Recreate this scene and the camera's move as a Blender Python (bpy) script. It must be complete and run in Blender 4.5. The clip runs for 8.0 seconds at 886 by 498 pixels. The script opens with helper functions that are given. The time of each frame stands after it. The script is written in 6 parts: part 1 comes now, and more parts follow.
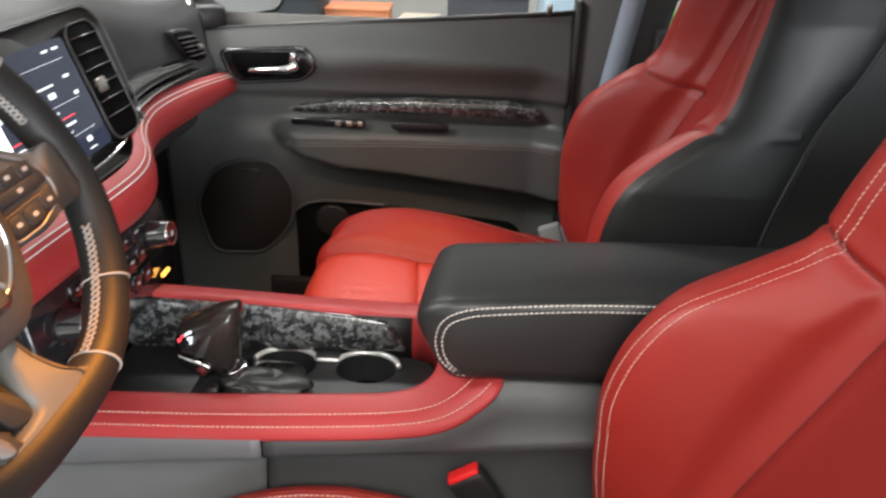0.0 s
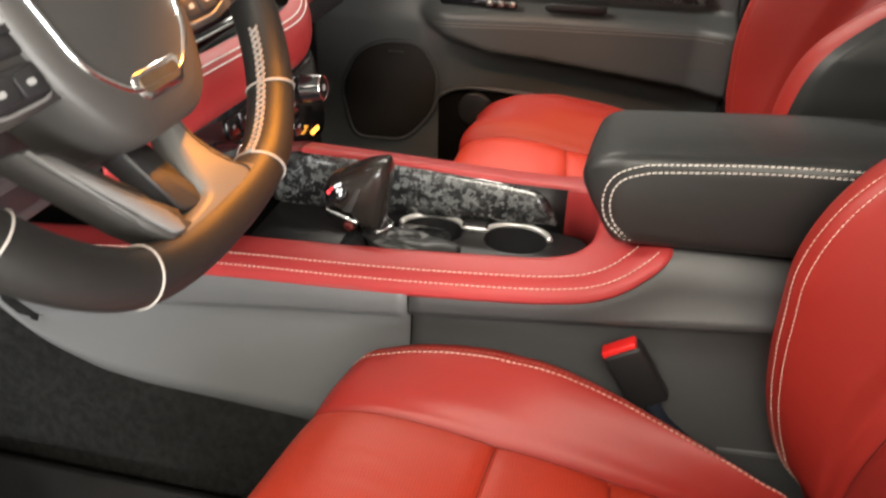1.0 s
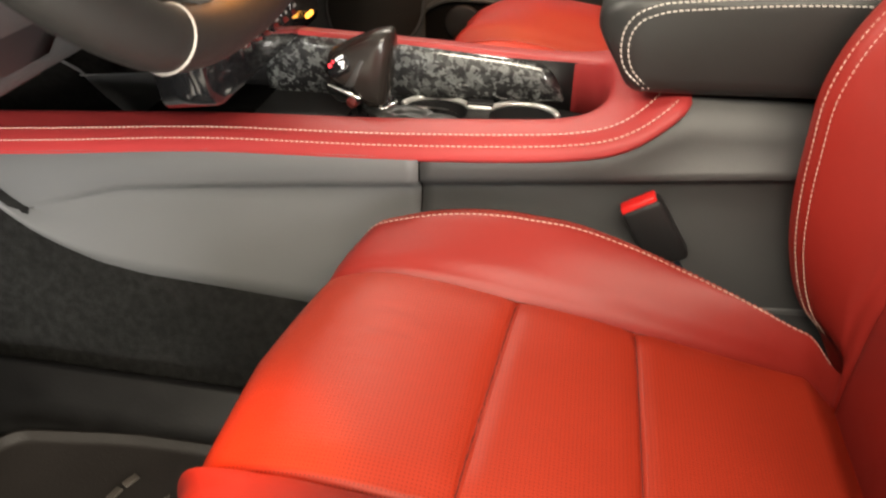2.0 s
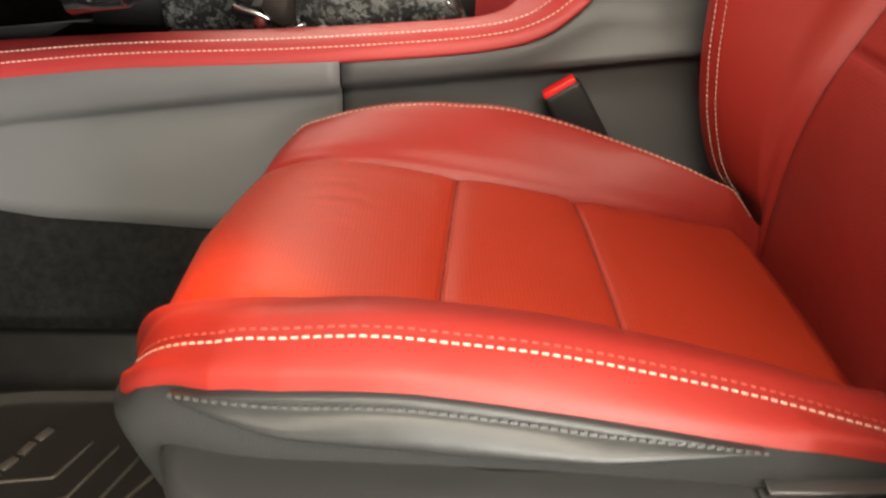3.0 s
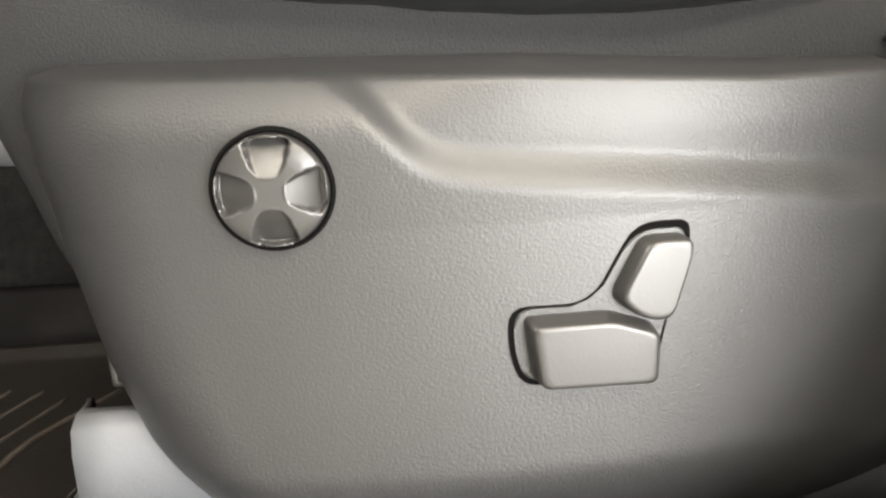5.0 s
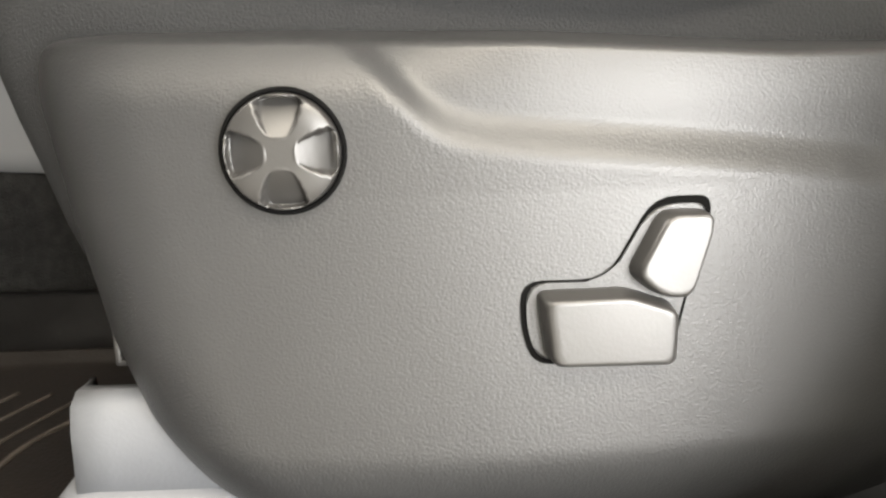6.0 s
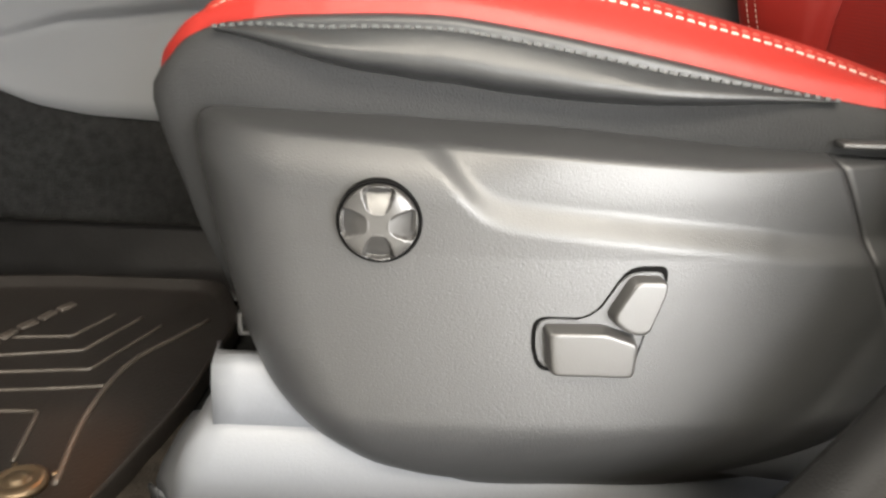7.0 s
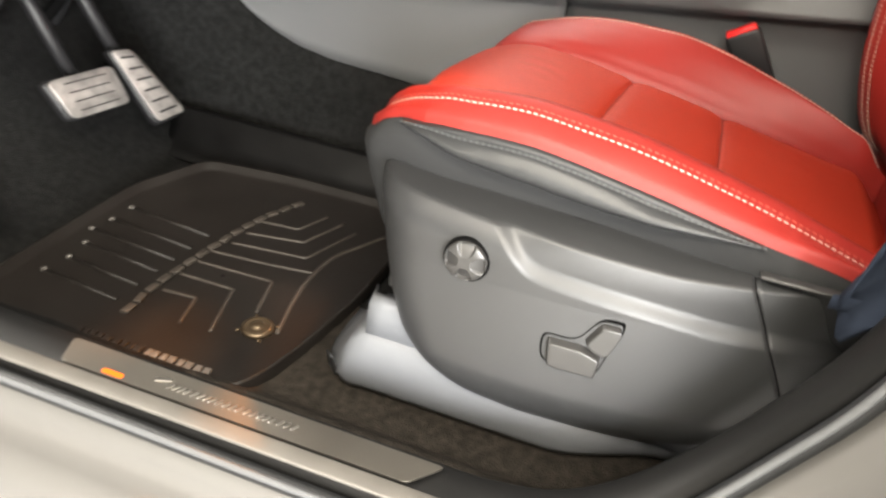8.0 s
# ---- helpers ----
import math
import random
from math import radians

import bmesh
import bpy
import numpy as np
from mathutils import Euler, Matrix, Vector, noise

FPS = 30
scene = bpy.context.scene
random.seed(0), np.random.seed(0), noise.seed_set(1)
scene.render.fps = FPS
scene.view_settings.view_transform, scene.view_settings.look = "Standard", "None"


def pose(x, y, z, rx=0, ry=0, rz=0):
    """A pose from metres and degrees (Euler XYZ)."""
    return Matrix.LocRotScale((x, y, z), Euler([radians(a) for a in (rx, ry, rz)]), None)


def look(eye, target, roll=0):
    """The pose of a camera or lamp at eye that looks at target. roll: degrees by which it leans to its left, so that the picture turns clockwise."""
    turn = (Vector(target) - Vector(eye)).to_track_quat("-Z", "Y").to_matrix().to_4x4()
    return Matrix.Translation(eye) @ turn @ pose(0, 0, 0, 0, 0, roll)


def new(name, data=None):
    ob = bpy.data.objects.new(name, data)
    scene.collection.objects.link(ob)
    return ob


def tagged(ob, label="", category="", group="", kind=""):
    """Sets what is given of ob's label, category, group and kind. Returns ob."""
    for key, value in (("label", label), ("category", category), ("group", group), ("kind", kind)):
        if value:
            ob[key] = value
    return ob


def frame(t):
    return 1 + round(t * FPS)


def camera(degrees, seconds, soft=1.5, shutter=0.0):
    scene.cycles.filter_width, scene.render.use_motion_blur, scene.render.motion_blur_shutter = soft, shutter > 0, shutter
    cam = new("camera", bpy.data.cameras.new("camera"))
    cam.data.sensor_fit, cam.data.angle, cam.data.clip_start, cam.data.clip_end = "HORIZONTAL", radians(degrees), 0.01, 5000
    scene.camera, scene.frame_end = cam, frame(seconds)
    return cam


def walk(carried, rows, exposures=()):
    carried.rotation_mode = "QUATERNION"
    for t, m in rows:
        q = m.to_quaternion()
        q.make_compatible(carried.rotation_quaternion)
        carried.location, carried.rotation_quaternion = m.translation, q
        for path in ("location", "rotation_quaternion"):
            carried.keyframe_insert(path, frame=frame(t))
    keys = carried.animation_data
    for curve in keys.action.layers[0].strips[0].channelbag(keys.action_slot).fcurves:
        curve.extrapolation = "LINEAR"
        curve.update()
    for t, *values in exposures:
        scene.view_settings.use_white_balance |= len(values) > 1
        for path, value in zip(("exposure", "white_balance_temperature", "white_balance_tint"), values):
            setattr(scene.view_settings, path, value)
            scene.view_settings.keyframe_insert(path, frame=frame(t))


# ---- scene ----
cam = camera(59.7, 8.0, 2.3, 0.3)
PATH = [
    (0, (0.011, 0.066, 1.427), (-0.067, 1.867, 0.56), 1.9),
    (0.5, (-0.01, 0.07, 1.383), (-0.273, 1.813, 0.439), 1.1),
    (1, (-0.036, 0.075, 1.316), (-0.401, 1.751, 0.288), 1.1),
    (1.5, (-0.055, 0.067, 1.254), (-0.432, 1.698, 0.159), 0.9),
    (1.7, (-0.056, 0.053, 1.236), (-0.418, 1.678, 0.127), 0.5),
    (2.8, (-0.133, -0.054, 1.07), (-0.123, 1.687, 0.086), 2.2),
    (3, (-0.136, -0.066, 1.043), (-0.091, 1.681, 0.072), 1.5),
    (3.5, (-0.155, -0.079, 0.952), (-0.021, 1.688, 0.025), 0.4),
    (4, (-0.152, -0.075, 0.869), (-0.001, 1.721, 0.002), -1.8),
    (4.5, (-0.134, -0.066, 0.784), (-0.036, 1.786, 0.035), -3.4),
    (5, (-0.131, -0.058, 0.728), (-0.072, 1.862, 0.173), -2.9),
    (5.2, (-0.133, -0.054, 0.712), (-0.073, 1.882, 0.215), -2.6),
    (6.3, (-0.129, -0.062, 0.702), (-0.122, 1.886, 0.249), -1.5),
    (6.5, (-0.135, -0.084, 0.722), (-0.114, 1.846, 0.197), -0.8),
    (7, (-0.144, -0.159, 0.799), (-0.166, 1.715, 0.101), 1.9),
    (7.3, (-0.148, -0.224, 0.864), (-0.204, 1.595, 0.034), 4.1),
    (7.5, (-0.131, -0.269, 0.911), (-0.262, 1.501, -0.011), 5.1),
    (7.8, (-0.086, -0.332, 0.988), (-0.391, 1.367, -0.024), 6.9),
    (8, (-0.044, -0.354, 1.043), (-0.508, 1.279, -0.014), 7.5),
]
EXPOSURES = [(0, 0.13, 6250, 10), (1.0, 0.36, 6900, 10), (1.7, 0.5, 7300, 10), (3.0, 0.32, 7450, 10), (4.0, 0.26, 7150, 10), (5.0, 0.32, 6950, 10), (6.5, 0.34, 6950, 10), (7.2, 0.66, 6850, 10), (8.0, 0.64, 6850, 10)]
walk(cam, [(t, look(eye, target, roll)) for t, eye, target, roll in PATH], EXPOSURES)

# ---- world, lamps, exposure ----
world = bpy.data.worlds.new("workshop_air")
scene.world = world
world.use_nodes = True
bg = world.node_tree.nodes["Background"]
bg.inputs[0].default_value = (0.80, 0.86, 0.95, 1)
bg.inputs[1].default_value = 0.35


def area_lamp(name, eye, target, sx, sy, watts, colour):
    lamp = bpy.data.lights.new(name, "AREA")
    lamp.shape, lamp.size, lamp.size_y, lamp.energy, lamp.color = "RECTANGLE", sx, sy, watts, colour
    ob = new(name, lamp)
    ob.matrix_world = look(eye, target)
    return ob


area_lamp("ceiling_lamp_a", (0.8, -2.1, 3.2), (0.8, -2.0, 0), 3.8, 0.9, 260, (1, 0.94, 0.84))
area_lamp("ceiling_lamp_c", (-0.4, 3.4, 3.2), (-0.4, 3.4, 0), 2.6, 0.35, 95, (1, 0.97, 0.92))
area_lamp("ceiling_lamp_d", (-2.8, 0.1, 3.2), (-2.4, 0.2, 0), 0.8, 1.6, 145, (1, 0.97, 0.92))
area_lamp("daylight_door", (1.8, -3.9, 1.02), (-0.1, 0.4, 0.8), 3.6, 2.0, 700, (0.95, 0.97, 1.0))
# unseen amber spots, added for the orange glow on wheel and passenger cushion
for side, aim, watts, cone in ((-1, (-0.303, 0.535, 1.058), 125, 21), (1, (-0.18, 1.50, 0.75), 28, 42)):
    lamp = bpy.data.lights.new("added_amber_spot", "SPOT")
    lamp.energy, lamp.color, lamp.spot_size, lamp.spot_blend, lamp.shadow_soft_size = watts, (1.0, 0.32, 0.012), radians(cone), 1.0, 0.035
    new("added_amber_spot", lamp).matrix_world = look((-0.17, 0.945 + side * 0.055, 1.605), aim)

# ---- materials ----
M = {}


def material(name, colour, rough=0.5, metal=0.0, grain=0.0, grain_scale=400.0, vary=0.08, vary_scale=6.0, coat=0.0, spec=0.5, emit=None, power=0.0, rvary=0.08):
    """A procedural surface: base colour with two scales of variation, fine relief and uneven gloss."""
    mat = bpy.data.materials.new(name)
    mat.use_nodes = True
    nt = mat.node_tree
    b = nt.nodes["Principled BSDF"]
    b.inputs["Roughness"].default_value = rough
    b.inputs["Metallic"].default_value = metal
    b.inputs["Specular IOR Level"].default_value = spec
    b.inputs["Coat Weight"].default_value = coat
    b.inputs["Coat Roughness"].default_value = 0.06
    tc = nt.nodes.new("ShaderNodeTexCoord")
    big = nt.nodes.new("ShaderNodeTexNoise")
    big.inputs["Scale"].default_value, big.inputs["Detail"].default_value = vary_scale, 5
    nt.links.new(tc.outputs["Object"], big.inputs["Vector"])
    fine = nt.nodes.new("ShaderNodeTexNoise")
    fine.inputs["Scale"].default_value, fine.inputs["Detail"].default_value = grain_scale, 3
    nt.links.new(tc.outputs["Object"], fine.inputs["Vector"])
    ramp = nt.nodes.new("ShaderNodeMapRange")
    ramp.inputs["To Min"].default_value, ramp.inputs["To Max"].default_value = 1 - vary, 1 + vary
    nt.links.new(big.outputs["Fac"], ramp.inputs["Value"])
    mix = nt.nodes.new("ShaderNodeVectorMath")
    mix.operation = "SCALE"
    mix.inputs[0].default_value = colour
    nt.links.new(ramp.outputs[0], mix.inputs["Scale"])
    nt.links.new(mix.outputs[0], b.inputs["Base Color"])
    rr = nt.nodes.new("ShaderNodeMapRange")
    rr.inputs["To Min"].default_value, rr.inputs["To Max"].default_value = max(0.02, rough - rvary), rough + rvary
    nt.links.new(big.outputs["Fac"], rr.inputs["Value"])
    nt.links.new(rr.outputs[0], b.inputs["Roughness"])
    if grain:
        bump = nt.nodes.new("ShaderNodeBump")
        bump.inputs["Strength"].default_value, bump.inputs["Distance"].default_value = grain, 0.001
        nt.links.new(fine.outputs["Fac"], bump.inputs["Height"])
        nt.links.new(bump.outputs[0], b.inputs["Normal"])
    if emit:
        b.inputs["Emission Color"].default_value = (*emit, 1)
        b.inputs["Emission Strength"].default_value = power
    M[name] = mat
    return mat


def leather(name, colour, rough, cells=900.0, relief=0.25, holes=None, spec=0.5):
    """Grained hide: small cells in relief, soft creases; holes names the plane of a field of fine perforations."""
    mat = material(name, colour, rough, grain=0.0, vary=0.07, vary_scale=9, rvary=0.05, spec=spec)
    nt = mat.node_tree
    b = nt.nodes["Principled BSDF"]
    tc = [n for n in nt.nodes if n.type == "TEX_COORD"][0]
    vor = nt.nodes.new("ShaderNodeTexVoronoi")
    vor.feature = "DISTANCE_TO_EDGE"
    vor.inputs["Scale"].default_value = cells
    nt.links.new(tc.outputs["Object"], vor.inputs["Vector"])
    soft = nt.nodes.new("ShaderNodeTexNoise")
    soft.inputs["Scale"].default_value, soft.inputs["Detail"].default_value, soft.inputs["Distortion"].default_value = 22, 4, 0.8
    nt.links.new(tc.outputs["Object"], soft.inputs["Vector"])
    b1 = nt.nodes.new("ShaderNodeBump")
    b1.inputs["Strength"].default_value, b1.inputs["Distance"].default_value = 0.12, 0.006
    nt.links.new(soft.outputs["Fac"], b1.inputs["Height"])
    b2 = nt.nodes.new("ShaderNodeBump")
    b2.inputs["Strength"].default_value, b2.inputs["Distance"].default_value = relief, 0.0006
    nt.links.new(vor.outputs["Distance"], b2.inputs["Height"])
    nt.links.new(b1.outputs[0], b2.inputs["Normal"])
    last = b2
    if holes:
        sc = nt.nodes.new("ShaderNodeVectorMath")
        sc.operation = "SCALE"
        sc.inputs["Scale"].default_value = 1 / 0.0035
        nt.links.new(tc.outputs["Object"], sc.inputs[0])
        fr = nt.nodes.new("ShaderNodeVectorMath")
        fr.operation = "FRACTION"
        nt.links.new(sc.outputs[0], fr.inputs[0])
        sub = nt.nodes.new("ShaderNodeVectorMath")
        sub.operation = "SUBTRACT"
        sub.inputs[1].default_value = (0.5, 0.5, 0.5)
        nt.links.new(fr.outputs[0], sub.inputs[0])
        flat = nt.nodes.new("ShaderNodeVectorMath")
        flat.operation = "MULTIPLY"
        flat.inputs[1].default_value = holes
        nt.links.new(sub.outputs[0], flat.inputs[0])
        ln = nt.nodes.new("ShaderNodeVectorMath")
        ln.operation = "LENGTH"
        nt.links.new(flat.outputs[0], ln.inputs[0])
        step = nt.nodes.new("ShaderNodeMapRange")
        step.inputs["From Min"].default_value, step.inputs["From Max"].default_value = 0.12, 0.24
        nt.links.new(ln.outputs["Value"], step.inputs["Value"])
        b3 = nt.nodes.new("ShaderNodeBump")
        b3.inputs["Strength"].default_value, b3.inputs["Distance"].default_value = 0.25, 0.0008
        nt.links.new(step.outputs[0], b3.inputs["Height"])
        nt.links.new(b2.outputs[0], b3.inputs["Normal"])
        last = b3
        pit = nt.nodes.new("ShaderNodeMapRange")
        pit.inputs["To Min"].default_value, pit.inputs["To Max"].default_value = 0.45, 1.0
        nt.links.new(step.outputs[0], pit.inputs["Value"])
        tone = nt.nodes.new("ShaderNodeVectorMath")
        tone.operation = "SCALE"
        nt.links.new(b.inputs["Base Color"].links[0].from_socket, tone.inputs[0])
        nt.links.new(pit.outputs[0], tone.inputs["Scale"])
        nt.links.new(tone.outputs[0], b.inputs["Base Color"])
    nt.links.new(last.outputs[0], b.inputs["Normal"])
    return mat


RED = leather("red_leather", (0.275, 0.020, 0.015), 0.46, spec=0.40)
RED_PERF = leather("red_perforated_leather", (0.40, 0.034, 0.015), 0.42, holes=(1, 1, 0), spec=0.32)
# the cushion's perforated leather again, turned for the backrest, shade put into its colour
RED_PERF_SHADED = leather("red_perforated_back_leather_shaded", (0.24, 0.020, 0.016), 0.42, holes=(0, 1, 1), spec=0.32)
RED_TRIM = leather("red_trim_leather", (0.36, 0.036, 0.037), 0.42, cells=1100, spec=0.32)
BLACK_HIDE = leather("black_leather", (0.020, 0.0212, 0.0212), 0.38, spec=0.46)
BLACK_CLOTH = material("black_seat_cloth", (0.025, 0.0255, 0.026), 0.85, spec=0.25, grain=0.6, grain_scale=900, vary=0.12)
SHELL = material("grained_black_plastic", (0.028, 0.0285, 0.0294), 0.45, spec=0.80, grain=0.24, grain_scale=1000, vary=0.10, vary_scale=14)
SOFT = material("soft_black_trim", (0.050, 0.051, 0.052), 0.50, grain=0.2, grain_scale=800, vary=0.08)
DOOR_SKIN = material("grained_door_skin", (0.066, 0.069, 0.068), 0.42, spec=0.6, grain=0.2, grain_scale=800, vary=0.08)
DARK = material("dark_plastic", (0.016, 0.016, 0.017), 0.45, spec=0.35, grain=0.15, grain_scale=900)
# near-black for real joints, and for shade painted into hollows
GAP = material("joint_and_shade_black", (0.004, 0.004, 0.004), 0.9, spec=0.05)
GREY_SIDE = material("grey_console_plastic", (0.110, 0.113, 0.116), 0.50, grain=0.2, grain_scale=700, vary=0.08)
# the same console plastic, darkened for the weaker light at the rear
GREY_SHADED = material("grey_console_plastic_shaded", (0.052, 0.0535, 0.055), 0.48, grain=0.2, grain_scale=700, vary=0.08)
TRIM_BRIGHT = material("bright_trim", (0.85, 0.85, 0.84), 0.32, metal=0.6)
RAIL = material("grey_rail_plastic", (0.145, 0.151, 0.162), 0.45, grain=0.15, grain_scale=600, vary=0.07)
GLOSS = material("piano_black", (0.010, 0.010, 0.011), 0.10, coat=0.6, vary=0.05, rvary=0.03)
CHROME = material("chrome", (0.80, 0.80, 0.80), 0.14, metal=1.0, rvary=0.05)
SATIN = material("satin_metal", (0.62, 0.60, 0.56), 0.30, metal=1.0, grain=0.1, grain_scale=300, rvary=0.1)
BRUSHED = material("brushed_steel", (0.23, 0.212, 0.185), 0.50, metal=1.0, grain=0.15, grain_scale=500, vary=0.12, rvary=0.12)
THREAD = material("white_thread", (0.68, 0.64, 0.59), 0.7, vary=0.1, vary_scale=300)
THREAD_PALE = material("grey_white_thread", (0.26, 0.24, 0.22), 0.7, vary=0.1, vary_scale=300)
LACE = material("grey_lacing", (0.16, 0.15, 0.14), 0.75, vary=0.2, vary_scale=300)
THREAD_ROSE = material("rose_white_thread", (0.70, 0.47, 0.40), 0.7, vary=0.1, vary_scale=300)
THREAD_DARK = material("grey_thread", (0.055, 0.058, 0.058), 0.7, vary=0.1, vary_scale=300)
RUBBER = material("brown_black_rubber", (0.0138, 0.0116, 0.0101), 0.46, spec=0.35, grain=0.35, grain_scale=300, vary=0.25, vary_scale=12, rvary=0.12)
MAT_EDGE = material("worn_black_rubber", (0.0055, 0.0053, 0.0052), 0.40, spec=0.30, grain=0.3, grain_scale=200, vary=0.4, vary_scale=25, rvary=0.15)
SILL = material("dark_sill_plastic", (0.0085, 0.0084, 0.0083), 0.48, spec=0.25, grain=0.25, grain_scale=700, vary=0.15)
SEAL = material("rubber_seal", (0.020, 0.021, 0.022), 0.45, grain=0.1)
PAINT = material("silver_white_paint", (0.135, 0.130, 0.122), 0.58, metal=0.1, coat=0.0, vary=0.02)
BUCKLE_RED = material("red_button_plastic", (0.75, 0.02, 0.02), 0.35, vary=0.03)
WEB = material("grey_blue_webbing", (0.016, 0.021, 0.032), 0.9, spec=0.1, grain=0.5, grain_scale=1200)
HEAD = material("grey_headliner", (0.42, 0.41, 0.40), 0.95, grain=0.3, grain_scale=700)
CONCRETE = material("workshop_concrete", (0.56, 0.55, 0.53), 0.55, grain=0.3, grain_scale=60, vary=0.25, vary_scale=2)
WALLM = material("workshop_wall", (0.46, 0.46, 0.44), 0.8, grain=0.2, grain_scale=80, vary=0.05, vary_scale=1.5)
AMBER = material("amber_lamp_lens", (0.8, 0.35, 0.05), 0.3, emit=(1.0, 0.42, 0.06), power=2.5)
# glows in place of an amber reflection on the sill plate
EMBER = material("deep_amber_glint", (0.45, 0.10, 0.01), 0.3, emit=(1.0, 0.13, 0.004), power=1.0)
PANE_WHITE = material("white_glowing_area", (0.8, 0.8, 0.8), 0.3, emit=(1.0, 1.0, 0.98), power=2.0)
TEXTW = material("white_backlit_mark", (0.8, 0.8, 0.8), 0.5, emit=(0.9, 0.95, 1.0), power=0.8)
TEXTR = material("red_backlit_mark", (0.8, 0.05, 0.05), 0.5, emit=(1.0, 0.05, 0.08), power=1.5)
MIRROR = material("mirror_glass", (0.85, 0.87, 0.90), 0.03, metal=1.0, vary=0.02, rvary=0.01)
PRINT = material("light_print", (0.26, 0.26, 0.255), 0.6)
# worn print of the mat's edge, also the painted glints on its studs
PRINT_AND_GLINT = material("worn_print_and_glint", (0.095, 0.088, 0.080), 0.6, vary=0.5, vary_scale=120)
SCREEN = material("touch_screen", (0.02, 0.025, 0.04), 0.12, emit=(0.06, 0.08, 0.15), power=0.28, coat=0.5)
SHELL_KNOB = material("satin_dark_grey_plastic", (0.032, 0.031, 0.030), 0.36, spec=0.8, grain=0.05, grain_scale=700, vary=0.05)
SHELL_SOFT = material("satin_wheel_leather", (0.034, 0.032, 0.030), 0.48, grain=0.12, grain_scale=800, vary=0.06)
BELT_PALE = material("pale_blue_grey_webbing", (0.32, 0.38, 0.46), 0.8, grain=0.4, grain_scale=1200)
THREAD_RED = material("red_thread", (0.46, 0.085, 0.06), 0.7, vary=0.1, vary_scale=300)
ALU = material("pale_aluminium", (0.46, 0.435, 0.41), 0.40, metal=0.6, vary=0.8, vary_scale=45, rvary=0.15)
SEAM_RED = material("seam_dark_red", (0.10, 0.008, 0.006), 0.7)
PAD_HIDE = leather("glossy_black_leather", (0.022, 0.023, 0.024), 0.38)
WHEEL_HIDE = leather("wheel_leather", (0.012, 0.0115, 0.011), 0.50, cells=800, spec=0.2)
SPOKE_METAL = material("satin_spoke_metal", (0.085, 0.080, 0.072), 0.50, spec=0.25, grain=0.05, grain_scale=600, vary=0.05)
SILVER = material("satin_silver", (0.20, 0.20, 0.20), 0.38, metal=0.35, vary=0.05)
# paler than the mat: the ridges' gloss highlights are put into the colour
RIDGE = material("pale_rubber_ridge", (0.052, 0.044, 0.037), 0.45, vary=0.5, vary_scale=60, grain=0.3, grain_scale=300)
GRILLE = material("speaker_cloth", (0.024, 0.021, 0.019), 0.8, spec=0.2, grain=0.6, grain_scale=700)
SEAT_SHELL = leather("seat_shell_leather", (0.0130, 0.0138, 0.0138), 0.40, spec=0.34)
SILL_STEP = material("dull_sill_metal", (0.150, 0.140, 0.125), 0.5, metal=0.2, vary=0.2, vary_scale=25)
GRIP = material("brown_black_grip", (0.020, 0.016, 0.014), 0.24, vary=0.05)
BRONZE = material("worn_fastener", (0.13, 0.095, 0.06), 0.4, metal=0.7, vary=0.3, vary_scale=60)


def carpet_material(name, colour):
    mat = material(name, colour, 0.95, vary=0.45, vary_scale=7, spec=0.1)
    nt = mat.node_tree
    b = nt.nodes["Principled BSDF"]
    tc = [n for n in nt.nodes if n.type == "TEX_COORD"][0]
    a = nt.nodes.new("ShaderNodeTexNoise")
    a.inputs["Scale"].default_value, a.inputs["Detail"].default_value = 420, 6
    nt.links.new(tc.outputs["Object"], a.inputs["Vector"])
    bump = nt.nodes.new("ShaderNodeBump")
    bump.inputs["Strength"].default_value, bump.inputs["Distance"].default_value = 0.9, 0.003
    nt.links.new(a.outputs["Fac"], bump.inputs["Height"])
    nt.links.new(bump.outputs[0], b.inputs["Normal"])
    fleck = nt.nodes.new("ShaderNodeTexNoise")
    fleck.inputs["Scale"].default_value, fleck.inputs["Detail"].default_value = 90, 11
    nt.links.new(tc.outputs["Object"], fleck.inputs["Vector"])
    span = nt.nodes.new("ShaderNodeMapRange")
    span.inputs["From Min"].default_value, span.inputs["From Max"].default_value = 0.35, 0.70
    span.inputs["To Min"].default_value, span.inputs["To Max"].default_value = 0.70, 1.40
    nt.links.new(fleck.outputs["Fac"], span.inputs["Value"])
    scale = [n for n in nt.nodes if n.type == "VECT_MATH"][0]
    more = nt.nodes.new("ShaderNodeVectorMath")
    more.operation = "SCALE"
    nt.links.new(scale.outputs[0], more.inputs[0])
    nt.links.new(span.outputs[0], more.inputs["Scale"])
    nt.links.new(more.outputs[0], b.inputs["Base Color"])
    return mat


CARPET = carpet_material("black_carpet", (0.0112, 0.0112, 0.0109))
# paler than the black carpet: dust, and daylight painted in
DAYLIT_DUSTY_CARPET = carpet_material("daylit_dusty_floor_carpet", (0.026, 0.022, 0.018))


